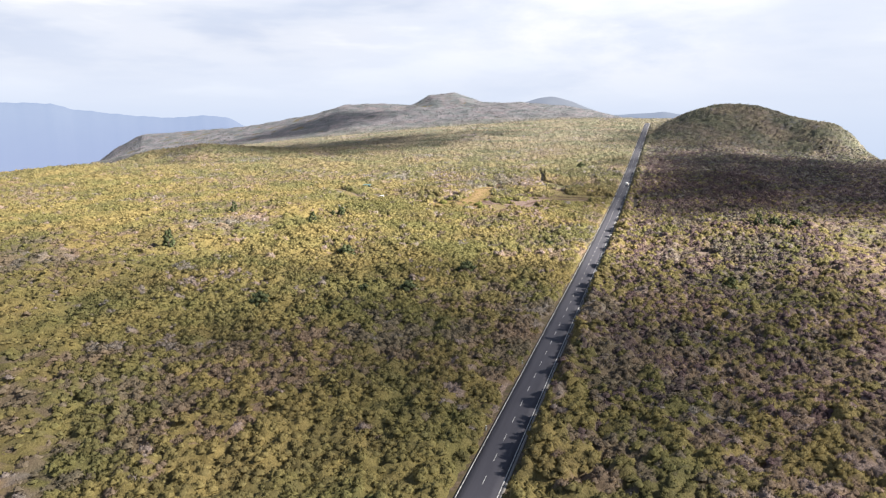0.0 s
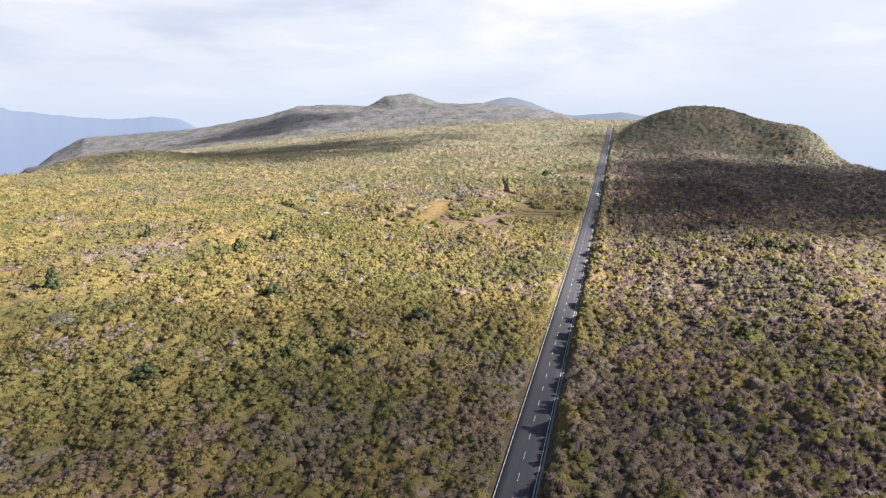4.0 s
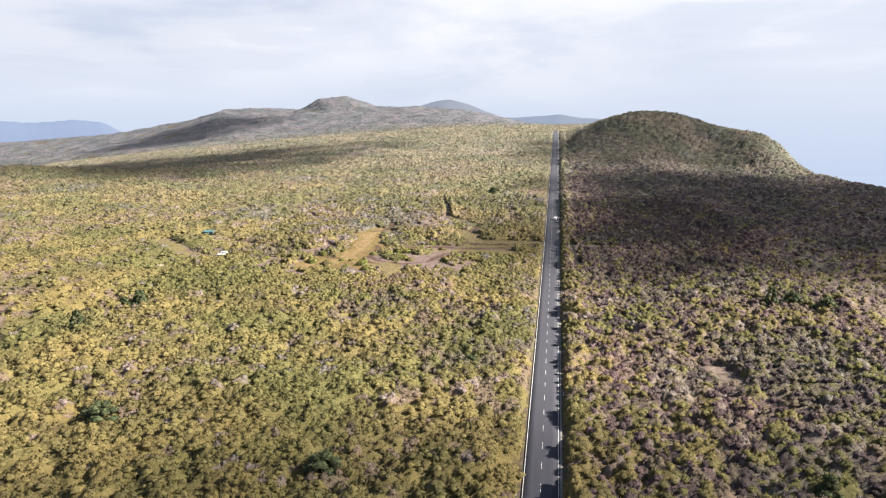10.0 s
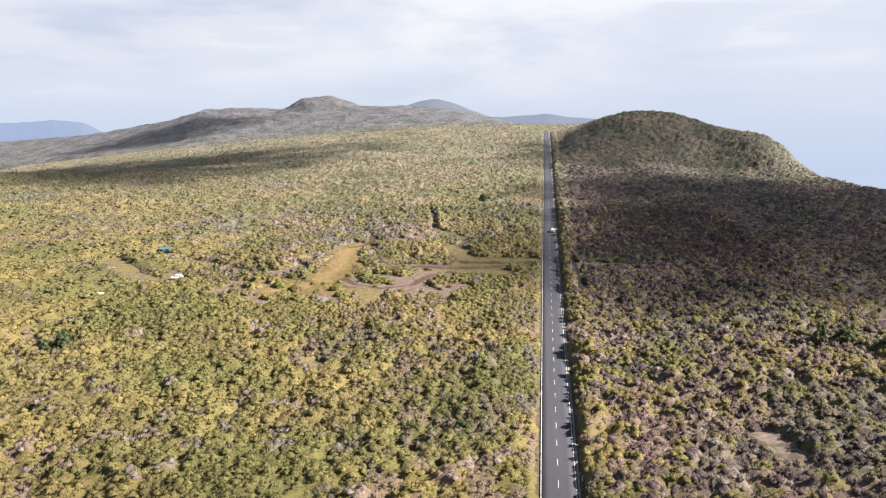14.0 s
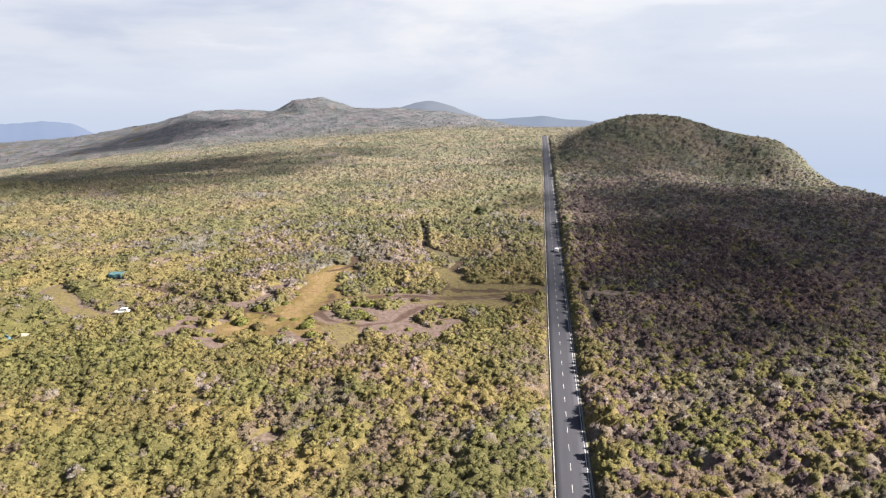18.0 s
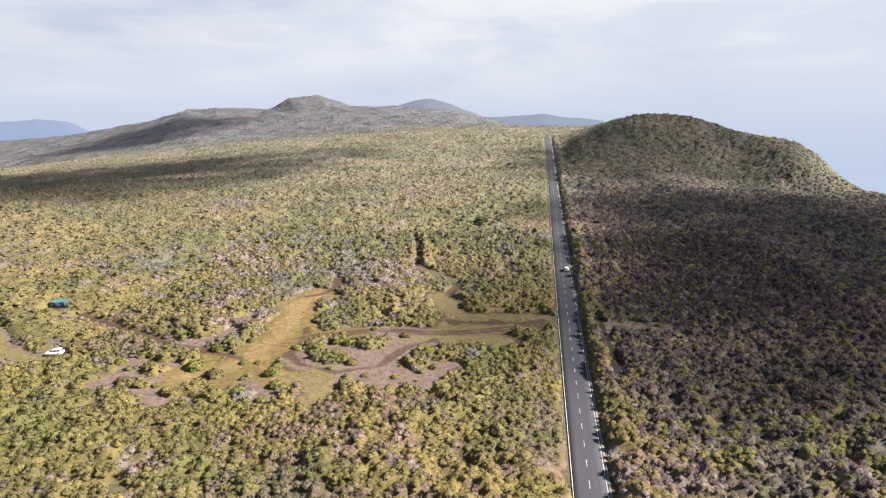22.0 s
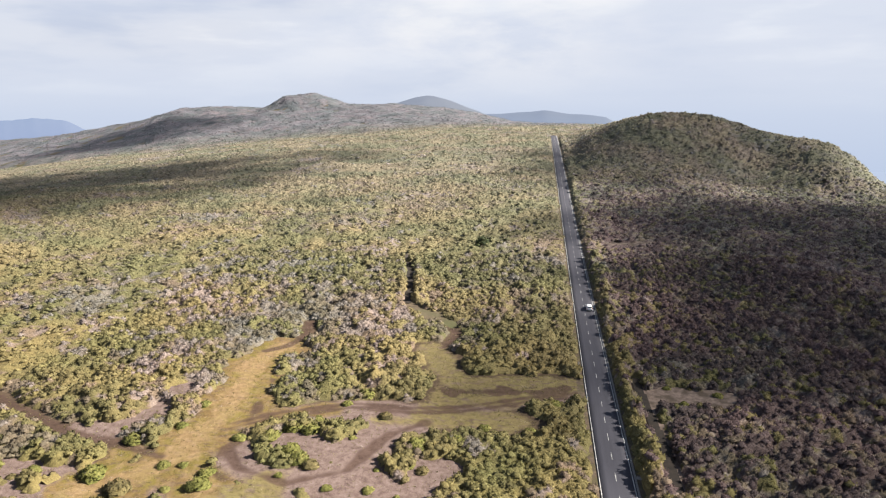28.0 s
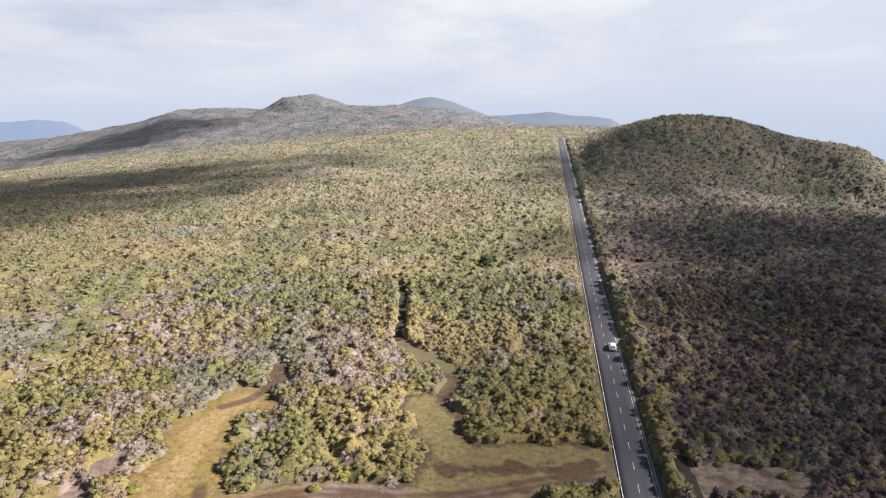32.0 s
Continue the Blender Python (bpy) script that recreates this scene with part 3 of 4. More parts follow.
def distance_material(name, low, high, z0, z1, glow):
    """Land behind miles of air: mostly the air's own light, painted on as emission."""
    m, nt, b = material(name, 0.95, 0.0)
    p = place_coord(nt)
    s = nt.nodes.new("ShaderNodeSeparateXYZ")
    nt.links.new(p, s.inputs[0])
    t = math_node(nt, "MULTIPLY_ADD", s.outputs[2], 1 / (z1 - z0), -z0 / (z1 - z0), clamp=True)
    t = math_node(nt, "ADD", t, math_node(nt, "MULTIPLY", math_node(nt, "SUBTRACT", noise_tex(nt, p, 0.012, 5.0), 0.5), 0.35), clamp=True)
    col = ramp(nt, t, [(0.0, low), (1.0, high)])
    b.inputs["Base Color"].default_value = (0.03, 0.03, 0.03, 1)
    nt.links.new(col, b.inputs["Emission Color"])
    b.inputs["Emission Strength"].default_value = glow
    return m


def ridge_land(name, label, y, depth, xs, zs, foot, mat, step=30.0, rough=3.0):
    X = np.arange(xs[0], xs[-1] + 1, step)

    def zf(x, yy):
        top = np.interp(x, xs, zs) + rough * (np.sin(x / 23.0) + np.sin(x / 61.0 + 2))
        return foot + (top - foot) * ease(yy, y - depth, y) * (1 - 0.3 * ease(yy, y, y + depth))
    ob = grid_mesh(name, X, np.linspace(y - depth, y + depth * 0.5, 16), zf, mat)
    return tagged(ob, label, "mountain", kind="structure")


FAR_AZ = [-64, -56, -50.5, -48.1, -46.8, -45, -43.1, -41.4, -39.6, -38.5, -37.5, -36.4, -35.4, -34.6, -33, -30]
FAR_EL = [-0.3, -0.05, -0.12, -0.18, -0.58, -0.8, -1.04, -1.18, -1.27, -1.15, -1.1, -1.14, -1.35, -1.8, -2.6, -4.4]


def arc_land(name, label, radius, depth, mat):
    az = np.radians(np.arange(FAR_AZ[0], FAR_AZ[-1] + 0.01, 0.3))
    rr = np.linspace(radius - depth, radius, 12)
    A, R = np.meshgrid(az, rr)
    el = np.interp(np.degrees(A), FAR_AZ, FAR_EL) + 0.025 * np.sin(A * 180) + 0.02 * np.sin(A * 410)
    top = 58 + radius * np.tan(np.radians(el))
    Z = -350 + (top + 350) * ease(R, radius - depth, radius)
    V = np.stack([R * np.sin(A) - 5, R * np.cos(A) + 110, Z], -1).reshape(-1, 3)
    n = len(az)
    k = np.arange((len(rr) - 1) * n).reshape(-1, n)[:, :-1].ravel()
    ob = new(name, quad_mesh(name, V, np.stack([k, k + 1, k + n + 1, k + n], -1), mat))
    ob.data.polygons.foreach_set("use_smooth", np.ones(len(k), bool))
    return tagged(ob, label, "mountain", kind="structure")


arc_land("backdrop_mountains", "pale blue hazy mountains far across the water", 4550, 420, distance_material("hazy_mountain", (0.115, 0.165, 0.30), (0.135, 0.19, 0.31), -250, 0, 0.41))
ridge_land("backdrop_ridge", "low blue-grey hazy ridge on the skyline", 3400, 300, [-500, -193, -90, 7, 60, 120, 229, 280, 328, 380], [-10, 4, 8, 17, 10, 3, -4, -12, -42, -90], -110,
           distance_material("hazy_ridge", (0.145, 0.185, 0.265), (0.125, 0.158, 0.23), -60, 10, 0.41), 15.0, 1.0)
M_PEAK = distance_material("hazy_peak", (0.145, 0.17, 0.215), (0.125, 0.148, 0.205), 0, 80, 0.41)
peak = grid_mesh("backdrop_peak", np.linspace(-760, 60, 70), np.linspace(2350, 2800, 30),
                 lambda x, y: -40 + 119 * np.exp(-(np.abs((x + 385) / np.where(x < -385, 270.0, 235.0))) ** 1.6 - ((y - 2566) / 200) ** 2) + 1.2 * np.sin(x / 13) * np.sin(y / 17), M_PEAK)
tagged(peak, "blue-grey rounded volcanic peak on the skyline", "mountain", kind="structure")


# ---- clouds out of view, placed up-sun to shade parts of the plateau ----
def cloud_material(name, most):
    m, nt, b = material(name, 1.0, 0.0)
    b.inputs["Base Color"].default_value = (0.85, 0.86, 0.88, 1)
    t = nt.nodes.new("ShaderNodeBsdfTransparent")
    x = nt.nodes.new("ShaderNodeMixShader")
    co = nt.nodes.new("ShaderNodeTexCoord").outputs["Object"]
    c = nt.nodes.new("ShaderNodeSeparateXYZ")
    nt.links.new(co, c.inputs[0])
    far = math_node(nt, "POWER", math_node(nt, "ADD", math_node(nt, "POWER", math_node(nt, "ABSOLUTE", c.outputs[0]), 4.0), math_node(nt, "POWER", math_node(nt, "ABSOLUTE", c.outputs[1]), 4.0)), 0.25)
    ragged = math_node(nt, "ADD", far, math_node(nt, "MULTIPLY", math_node(nt, "SUBTRACT", noise_tex(nt, co, 3.2, 5.0), 0.5), 1.5))
    thick = ramp(nt, ragged, [(0.45, (most,) * 3), (1.0, (0, 0, 0))], True)
    nt.links.new(thick, x.inputs[0])
    nt.links.new(t.outputs[0], x.inputs[1])
    nt.links.new(b.outputs[0], x.inputs[2])
    nt.links.new(x.outputs[0], nt.nodes["Material Output"].inputs[0])
    return m


M_CLOUD = cloud_material("cloud", 0.7)
M_VEIL = cloud_material("cloud_veil", 0.72)
M_THIN = cloud_material("cloud_thin", 0.5)
M_WISP = cloud_material("cloud_wisp", 0.3)
CLOUD_Z = 760.0


def cloud(gx, gy, rx, ry, seed, gz=10.0, mat=M_CLOUD):
    """An unseen flat-based cloud, thinning to ragged edges, put up along the sun's ray to shade the ground point (gx,
    gy).
    """
    k = (CLOUD_Z - gz) / SUN_DIR.z
    bm = bmesh.new()
    bmesh.ops.create_icosphere(bm, subdivisions=4, radius=1.0)
    for v in bm.verts:
        n = noise.noise(v.co * 2.2 + Vector((seed * 3.1, 0, 0)))
        flat = max(1e-6, math.hypot(v.co.x, v.co.y))
        v.co.xy *= (1 + 0.1 * n) * flat / (v.co.x ** 4 + v.co.y ** 4 + 1e-12) ** 0.25
        v.co.z = (0.16 if v.co.z > 0 else 0.04) * v.co.z * (1 + 0.9 * n)
    ob = new("cloud", finish("cloud", bm, mat, True))
    ob.location = (gx + SUN_DIR.x * k, gy + SUN_DIR.y * k, CLOUD_Z)
    ob.scale = (rx, ry, min(rx, ry))
    return tagged(ob, "flat-based white cloud, out of view, placed to shade the plateau", "cloud", "clouds over the plateau")


cloud(170, 500, 205, 200, 3, mat=M_VEIL)
cloud(-160, 50, 420, 190, 5, mat=M_WISP)
cloud(25, 165, 110, 90, 6, mat=M_WISP)
cloud(-450, 690, 310, 215, 7, gz=0)
cloud(-760, 1455, 190, 130, 9, gz=0, mat=M_THIN)
# added only to darken the hill, whose own scrub came out too light
cloud(100, 760, 130, 120, 13, gz=36, mat=M_THIN)


# ---- plants: shapes made of sprigs round a dense heart ----
def sprig_plant(rng, sprigs, seg, rings, length=0.42, width=0.2, heart=0.82, spiky=0.0, lump=0.2):
    """Vertices and triangles of a bush one metre in radius and height."""
    V, F = [], []
    if seg:
        prof = [(1.0, -0.15)] + [(math.cos(a), math.sin(a)) for a in np.linspace(0.25, 1.25, rings)]
        for r, z in prof:
            for s in range(seg):
                a = 2 * math.pi * (s + 0.3 * rng.random()) / seg
                k = heart * rng.uniform(1 - lump, 1 + lump)
                V.append((r * k * math.cos(a), r * k * math.sin(a), z * heart * rng.uniform(1 - lump, 1 + lump)))
        top = len(V)
        V.append((0, 0, heart * 0.98))
        for q in range(len(prof) - 1):
            for s in range(seg):
                a, b2, c, d = q * seg + s, q * seg + (s + 1) % seg, (q + 1) * seg + (s + 1) % seg, (q + 1) * seg + s
                F += [(a, b2, c), (a, c, d)]
        q = (len(prof) - 1) * seg
        F += [(q + s, q + (s + 1) % seg, top) for s in range(seg)]
    for _ in range(sprigs):
        z = rng.uniform(0.02, 1.0)
        a = rng.uniform(0, 2 * math.pi)
        r = math.sqrt(max(0, 1 - z * z))
        d = np.array([r * math.cos(a), r * math.sin(a), z])
        p = d * rng.uniform(0.8, 0.98)
        up = d * 0.5 + np.array([0, 0, 0.45 + spiky]) + rng.normal(0, 0.35, 3)
        up /= np.linalg.norm(up)
        side = np.cross(up, d + rng.normal(0, 0.3, 3))
        side /= np.linalg.norm(side) + 1e-9
        l, w = length * rng.uniform(0.6, 1.3), width * rng.uniform(0.7, 1.3)
        n = len(V)
        if np.cross(2 * side * w, up * l + side * w)[2] < 0:
            side = -side
        V += [tuple(p - side * w), tuple(p + side * w), tuple(p + up * l)]
        F.append((n, n + 1, n + 2))
    return np.array(V, np.float32), np.array(F, np.int32)


def spray_bush(rng, seg, sprays, length=0.45, width=0.17, heart=0.84):
    """A rounded bush one metre in radius and height: an uneven leafy heart, and short upright sprays all over it."""
    V, F = [], []
    if seg:
        off = rng.uniform(0, 6.3)
        for s in range(seg):
            a = off + 2 * math.pi * (s + 0.3 * rng.uniform(-1, 1)) / seg
            g = heart * rng.uniform(0.8, 1.2)
            V.append((g * math.cos(a), g * math.sin(a), heart * rng.uniform(-0.1, 0.3)))
        V.append((rng.uniform(-0.25, 0.25), rng.uniform(-0.25, 0.25), heart * rng.uniform(0.9, 1.05)))
        F += [(s, (s + 1) % seg, seg) for s in range(seg)]
    for k in range(sprays):
        z = 1.0 - (k + rng.uniform(0.0, 1.0)) / sprays * 0.95
        a = k * 2.39996 + rng.uniform(-0.5, 0.5)
        r = math.sqrt(max(0.0, 1 - z * z)) * rng.uniform(0.85, 1.1)
        out = np.array([r * math.cos(a), r * math.sin(a), z])
        up = out * 0.35 + np.array([0, 0, 0.7]) + rng.normal(0, 0.16, 3)
        up /= np.linalg.norm(up)
        side = np.cross(up, out + rng.normal(0, 0.35, 3))
        side *= width * rng.uniform(0.7, 1.35) / (np.linalg.norm(side) + 1e-9)
        l = length * rng.uniform(0.65, 1.3)
        foot = out * rng.uniform(0.7, 0.9) - up * 0.35 * l
        n = len(V)
        V += [tuple(foot - side), tuple(foot + side), tuple(foot + up * l)]
        F.append((n, n + 1, n + 2))
    return np.array(V, np.float32), np.array(F, np.int32)


def spread(name, label, kinds, x, y, r, h, mat, seed, sink=0.12, base=None, values=None, upward=0.0):
    """One sheet of plants: each takes one of the kinds, turned, sized and set on the ground."""
    rng = np.random.default_rng(seed)
    which = rng.integers(0, len(kinds), len(x))
    turn = rng.uniform(0, 2 * math.pi, len(x))
    z = height(x, y) if base is None else base
    Vs, Fs, Ns, own, n = [], [], [], [], 0
    for k, (V, F) in enumerate(kinds):
        i = np.nonzero(which == k)[0]
        if not len(i):
            continue
        c, s = np.cos(turn[i])[:, None], np.sin(turn[i])[:, None]
        X = (V[None, :, 0] * c - V[None, :, 1] * s) * r[i, None] + x[i, None]
        Y = (V[None, :, 0] * s + V[None, :, 1] * c) * r[i, None] + y[i, None]
        Z = V[None, :, 2] * h[i, None] + (z[i] - sink)[:, None]
        Vs.append(np.stack([X, Y, Z], -1).reshape(-1, 3))
        Fs.append((F[None] + (n + np.arange(len(i)) * len(V))[:, None, None]).reshape(-1, 3))
        own.append(np.repeat(i, len(V)))
        if upward:
            T = V / np.maximum(np.linalg.norm(V, axis=1), 1e-6)[:, None] * 0.75 + np.array([0, 0, upward])
            T = T / np.linalg.norm(T, axis=1)[:, None]
            Ns.append(np.stack([T[None, :, 0] * c - T[None, :, 1] * s, T[None, :, 0] * s + T[None, :, 1] * c, np.broadcast_to(T[None, :, 2], X.shape)], -1).reshape(-1, 3))
        n += len(i) * len(V)
    own = np.concatenate(own)
    ob = new(name, quad_mesh(name, np.concatenate(Vs), np.concatenate(Fs), mat))
    ob.data.polygons.foreach_set("use_smooth", np.ones(len(ob.data.polygons), bool))
    for key, v in (values or {}).items():
        ob.data.attributes.new(key, "FLOAT", "POINT").data.foreach_set("value", v[own].astype(np.float32))
    if upward:
        ob.data.normals_split_custom_set_from_vertices(np.concatenate(Ns))
    return tagged(ob, label, "scrub", kind="stuff")


def jitter(x0, x1, y0, y1, step, rng, amount=0.85):
    gx, gy = np.meshgrid(np.arange(x0, x1, step), np.arange(y0, y1, step))
    x, y = gx.ravel() + rng.uniform(-0.5, 0.5, gx.size) * step * amount, gy.ravel() + rng.uniform(-0.5, 0.5, gx.size) * step * amount
    return x, y


def patches(x, y, size, seed):
    """Smooth random field, about 0..1."""
    rng = np.random.default_rng(seed)
    v = 0
    for k in range(7):
        a, s = rng.uniform(0, 2 * math.pi), size * rng.uniform(0.6, 1.7)
        v = v + np.sin((x * math.cos(a) + y * math.sin(a)) / s * 2 + rng.uniform(0, 9) + 1.5 * np.sin((x * math.sin(a) - y * math.cos(a)) / s * 1.3 + rng.uniform(0, 9)))
    return 0.5 + v / 8.0


def seen_land(x, y):
    return (x < 70 + 0.5 * y) & (x > 15 - 1.75 * y)


def species(x, y, u, v):
    """0 green, 1 olive, 2 brown, 3 bare twigs, 4 dark brown; u and v are a plant's own numbers."""
    pa, pb, pc = patches(x, y, 34, 1), patches(x, y, 21, 2), patches(x, y, 15, 3)
    east = ease(x, 2, 20)
    dead = np.clip(0.05 + 0.9 * (pb - 0.66), 0.015, 0.5) + 0.4 * np.exp(-((x + 105) / 55) ** 2 - ((y - 440) / 60) ** 2) + 0.14 * np.exp(-((x - 42) / 26) ** 2 - ((y - 285) / 60) ** 2)
    dead = dead * (1 - 0.35 * east) + 0.14 * np.exp(-((x - 55) / 30) ** 2 - ((y - 120) / 60) ** 2) + 0.02 * east
    brown = np.clip(0.15 + 0.8 * (pa - 0.5), 0.04, 0.6) + 0.26 * east
    olive = np.clip(0.28 + 1.5 * (pc - 0.5), 0.06, 0.85) + 0.05 * east
    s = np.zeros(np.shape(x))
    s = np.where(u < dead + brown + olive, 1, s)
    s = np.where(u < dead + brown, 2, s)
    s = np.where(u < dead, 3, s)
    # browner heath in the east; its dark tone also stands in for cloud shade
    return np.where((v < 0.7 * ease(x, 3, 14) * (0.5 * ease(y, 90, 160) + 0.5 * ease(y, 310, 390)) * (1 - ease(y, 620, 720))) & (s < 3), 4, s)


def canopy(x, y, grow=1.0):
    """The top of the heath above the ground, and each plant's species, tone and painted haze."""
    d1, m1 = clump(x, y, 5.0 * grow, 5)
    d2, m2 = clump(x + 0.3 * np.sin(y), y + 0.3 * np.sin(x), 2.0 * grow, 9)
    f = 0.75 + 0.5 * patches(x, y, 26, 6)
    top = f * (1.3 * (0.6 + 0.8 * m1) * np.clip(1.2 - 1.5 * d1 * d1, 0.15, 2) + 0.95 * (0.5 + m2) * np.clip(1.0 - 1.7 * d2 * d2, -0.3, 2))
    top = top * (1 + (0.3 + 1.0 * patches(x, y, 5, 8)) * (1.5 - 0.5 * ease(y, 180, 330)) * ease(x, 0, 1) * (1 - ease(x, 5, 13)) * (1 - ease(y, 900, 950)))
    shut = np.sqrt(np.clip(-open_ground(x, y) / 1.2, 0, 1))
    u = np.where(m2 < 0.35, np.modf(m2 * 13.7)[0], np.modf(m1 * 0.93 + 0.12 * m2)[0])
    v = np.modf(m1 * 5.3 + m2 * 2.9)[0]
    sunk = np.minimum(near_line(x, y, SLOT_N), near_line(x, y, DITCH) + 2.2)
    top = top * (0.62 + 0.38 * np.clip(-open_ground(x, y) / 9, 0, 1)) * (1 + 0.8 * (1 - ease(sunk, 2.5, 6)))
    return top * shut - 0.35 * (1 - shut), {"kind": species(x, y, u, v) / 4.0, "tone": np.clip(0.25 + 0.3 * m1 + 0.45 * m2 - 0.12, 0, 1), "haze_tint": 0.5 * ease(y, 290, 760) + 0.5 * ease(y, 1080, 1420)}


def heath(x0, x1, y0, y1, step, keep, tuft, grow, kinds, size, seed, up=1.0, tall=(0.6, 1.1), upward=0.8, ruffle=1.0):
    """A stretch of heath: the closed canopy in mounds, and leafy sprays all over it."""
    X, Y = np.meshgrid(np.arange(x0, x1, step), np.arange(y0, y1, step))
    rng = np.random.default_rng(seed)
    X, Y = X + rng.uniform(-0.3, 0.3, X.shape) * step, Y + rng.uniform(-0.3, 0.3, Y.shape) * step
    top, values = canopy(X, Y, grow)
    Z = height(X, Y) + top * up - 0.15 * grow + rng.uniform(-0.3, 0.3, X.shape) * ruffle
    values["tone"] = np.clip(values["tone"] + rng.uniform(-0.3, 0.3, X.shape), 0, 1)
    n, m = X.shape[1], X.shape[0]
    i = np.arange((m - 1) * n).reshape(m - 1, n)[:, :-1].ravel()
    cx, cy = ((X[:-1, :-1] + X[1:, 1:]) / 2).ravel(), ((Y[:-1, :-1] + Y[1:, 1:]) / 2).ravel()
    i = i[keep(cx, cy) & (open_ground(cx, cy) < 0.5)]
    F = np.stack([i, i + 1, i + n + 1, i + n], -1)
    used = np.unique(F)
    at = np.zeros(X.size, np.int64)
    at[used] = np.arange(len(used))
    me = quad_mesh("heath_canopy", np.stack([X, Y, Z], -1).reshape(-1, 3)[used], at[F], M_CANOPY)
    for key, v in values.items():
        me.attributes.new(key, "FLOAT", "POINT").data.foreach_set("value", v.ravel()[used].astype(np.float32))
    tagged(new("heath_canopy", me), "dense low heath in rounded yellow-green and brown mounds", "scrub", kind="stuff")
    if not tuft:
        return
    x, y = jitter(x0, x1, y0, y1, tuft, rng, 1.05)
    ok = keep(x, y) & (open_ground(x, y) < -0.12)
    x, y = x[ok], y[ok]
    top, values = canopy(x, y, grow)
    rim = clump(x, y, 5.0 * grow, 5)[0]
    ok = (top > 0.4) & ((rim < 0.66) | (rng.random(len(x)) < 0.5))
    x, y, top, values = x[ok], y[ok], top[ok], {k: v[ok] for k, v in values.items()}
    r = size * rng.uniform(0.55, 1.4, len(x))
    bare = values["kind"] == 0.75
    for pick, kk, word, name in ((~bare, kinds[0], "leafy sprays of yellow-green and brown heath bushes", "heath_sprigs"), (bare, kinds[1], "bare grey twigs of dead heath bushes", "dead_twigs")):
        if pick.sum():
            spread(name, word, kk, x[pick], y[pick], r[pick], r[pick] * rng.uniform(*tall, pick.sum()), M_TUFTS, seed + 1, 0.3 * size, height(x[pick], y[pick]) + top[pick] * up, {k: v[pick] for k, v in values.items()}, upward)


rng = np.random.default_rng(21)
NEAR_TUFT = [spray_bush(rng, 5, 15) for _ in range(28)]
NEAR_BARE = [spray_bush(rng, 4, 18, 0.6, 0.09, 0.75) for _ in range(12)]
MID_TUFT = [spray_bush(rng, 4, 5, 0.55, 0.24) for _ in range(20)]
MID_BARE = [spray_bush(rng, 4, 8, 0.6, 0.15, 0.8) for _ in range(8)]
FAR_TUFT = [spray_bush(rng, 4, 3, 0.5, 0.28) for _ in range(16)]


def near_zone(x, y, inset=0.0):
    return (x > -128 + inset) & (x < 82 - inset) & (y < 505 - inset)


def hill_zone(x, y):
    return (x > -40) & (y < 930) & (y > 690)


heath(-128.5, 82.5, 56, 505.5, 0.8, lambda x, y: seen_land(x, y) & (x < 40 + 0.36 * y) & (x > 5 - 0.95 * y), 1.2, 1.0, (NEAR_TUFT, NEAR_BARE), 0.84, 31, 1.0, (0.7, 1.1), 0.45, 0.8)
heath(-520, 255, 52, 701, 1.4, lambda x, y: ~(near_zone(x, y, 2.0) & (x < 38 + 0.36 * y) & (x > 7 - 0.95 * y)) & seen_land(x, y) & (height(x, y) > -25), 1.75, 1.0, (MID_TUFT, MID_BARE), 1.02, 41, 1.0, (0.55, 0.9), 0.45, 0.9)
heath(-40, 275, 690, 931, 1.7, lambda x, y: height(x, y) > -40, 1.9, 1.1, (FAR_TUFT, FAR_TUFT), 1.1, 51, 1.0, (0.5, 0.85), 0.4, 1.2)
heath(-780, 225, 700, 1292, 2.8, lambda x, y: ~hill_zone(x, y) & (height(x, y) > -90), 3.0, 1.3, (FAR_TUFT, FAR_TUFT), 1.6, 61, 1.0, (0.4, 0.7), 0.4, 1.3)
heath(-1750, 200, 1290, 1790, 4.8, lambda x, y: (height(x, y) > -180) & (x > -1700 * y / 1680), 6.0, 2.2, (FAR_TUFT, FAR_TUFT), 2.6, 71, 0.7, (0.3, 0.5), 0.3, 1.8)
heath(-430, 240, -70, 421, 2.8, lambda x, y: (~seen_land(x, y) | (y < 59)) & (height(x, y) > -60), 4.2, 1.4, (MID_TUFT, MID_BARE), 2.2, 81, 1.0, (0.4, 0.8), 0.3, 1.2)


# ---- single trees and shrubs ----
def leaf_crown(rng, lobes, sprigs, length, width):
    """A crown of several leafy lobes, each a ball of sprigs round a small heart."""
    Vs, Fs, n = [], [], 0
    for cx, cy, cz, r, h in lobes:
        V, F = sprig_plant(rng, sprigs, 6, 2, length, width, 0.86)
        low = rng.uniform(0.25, 0.45)
        V = V * np.array([r, r, h]) + np.array([cx, cy, cz - low * h])
        Vs.append(V)
        Fs.append(F + n)
        n += len(V)
    return np.concatenate(Vs), np.concatenate(Fs)


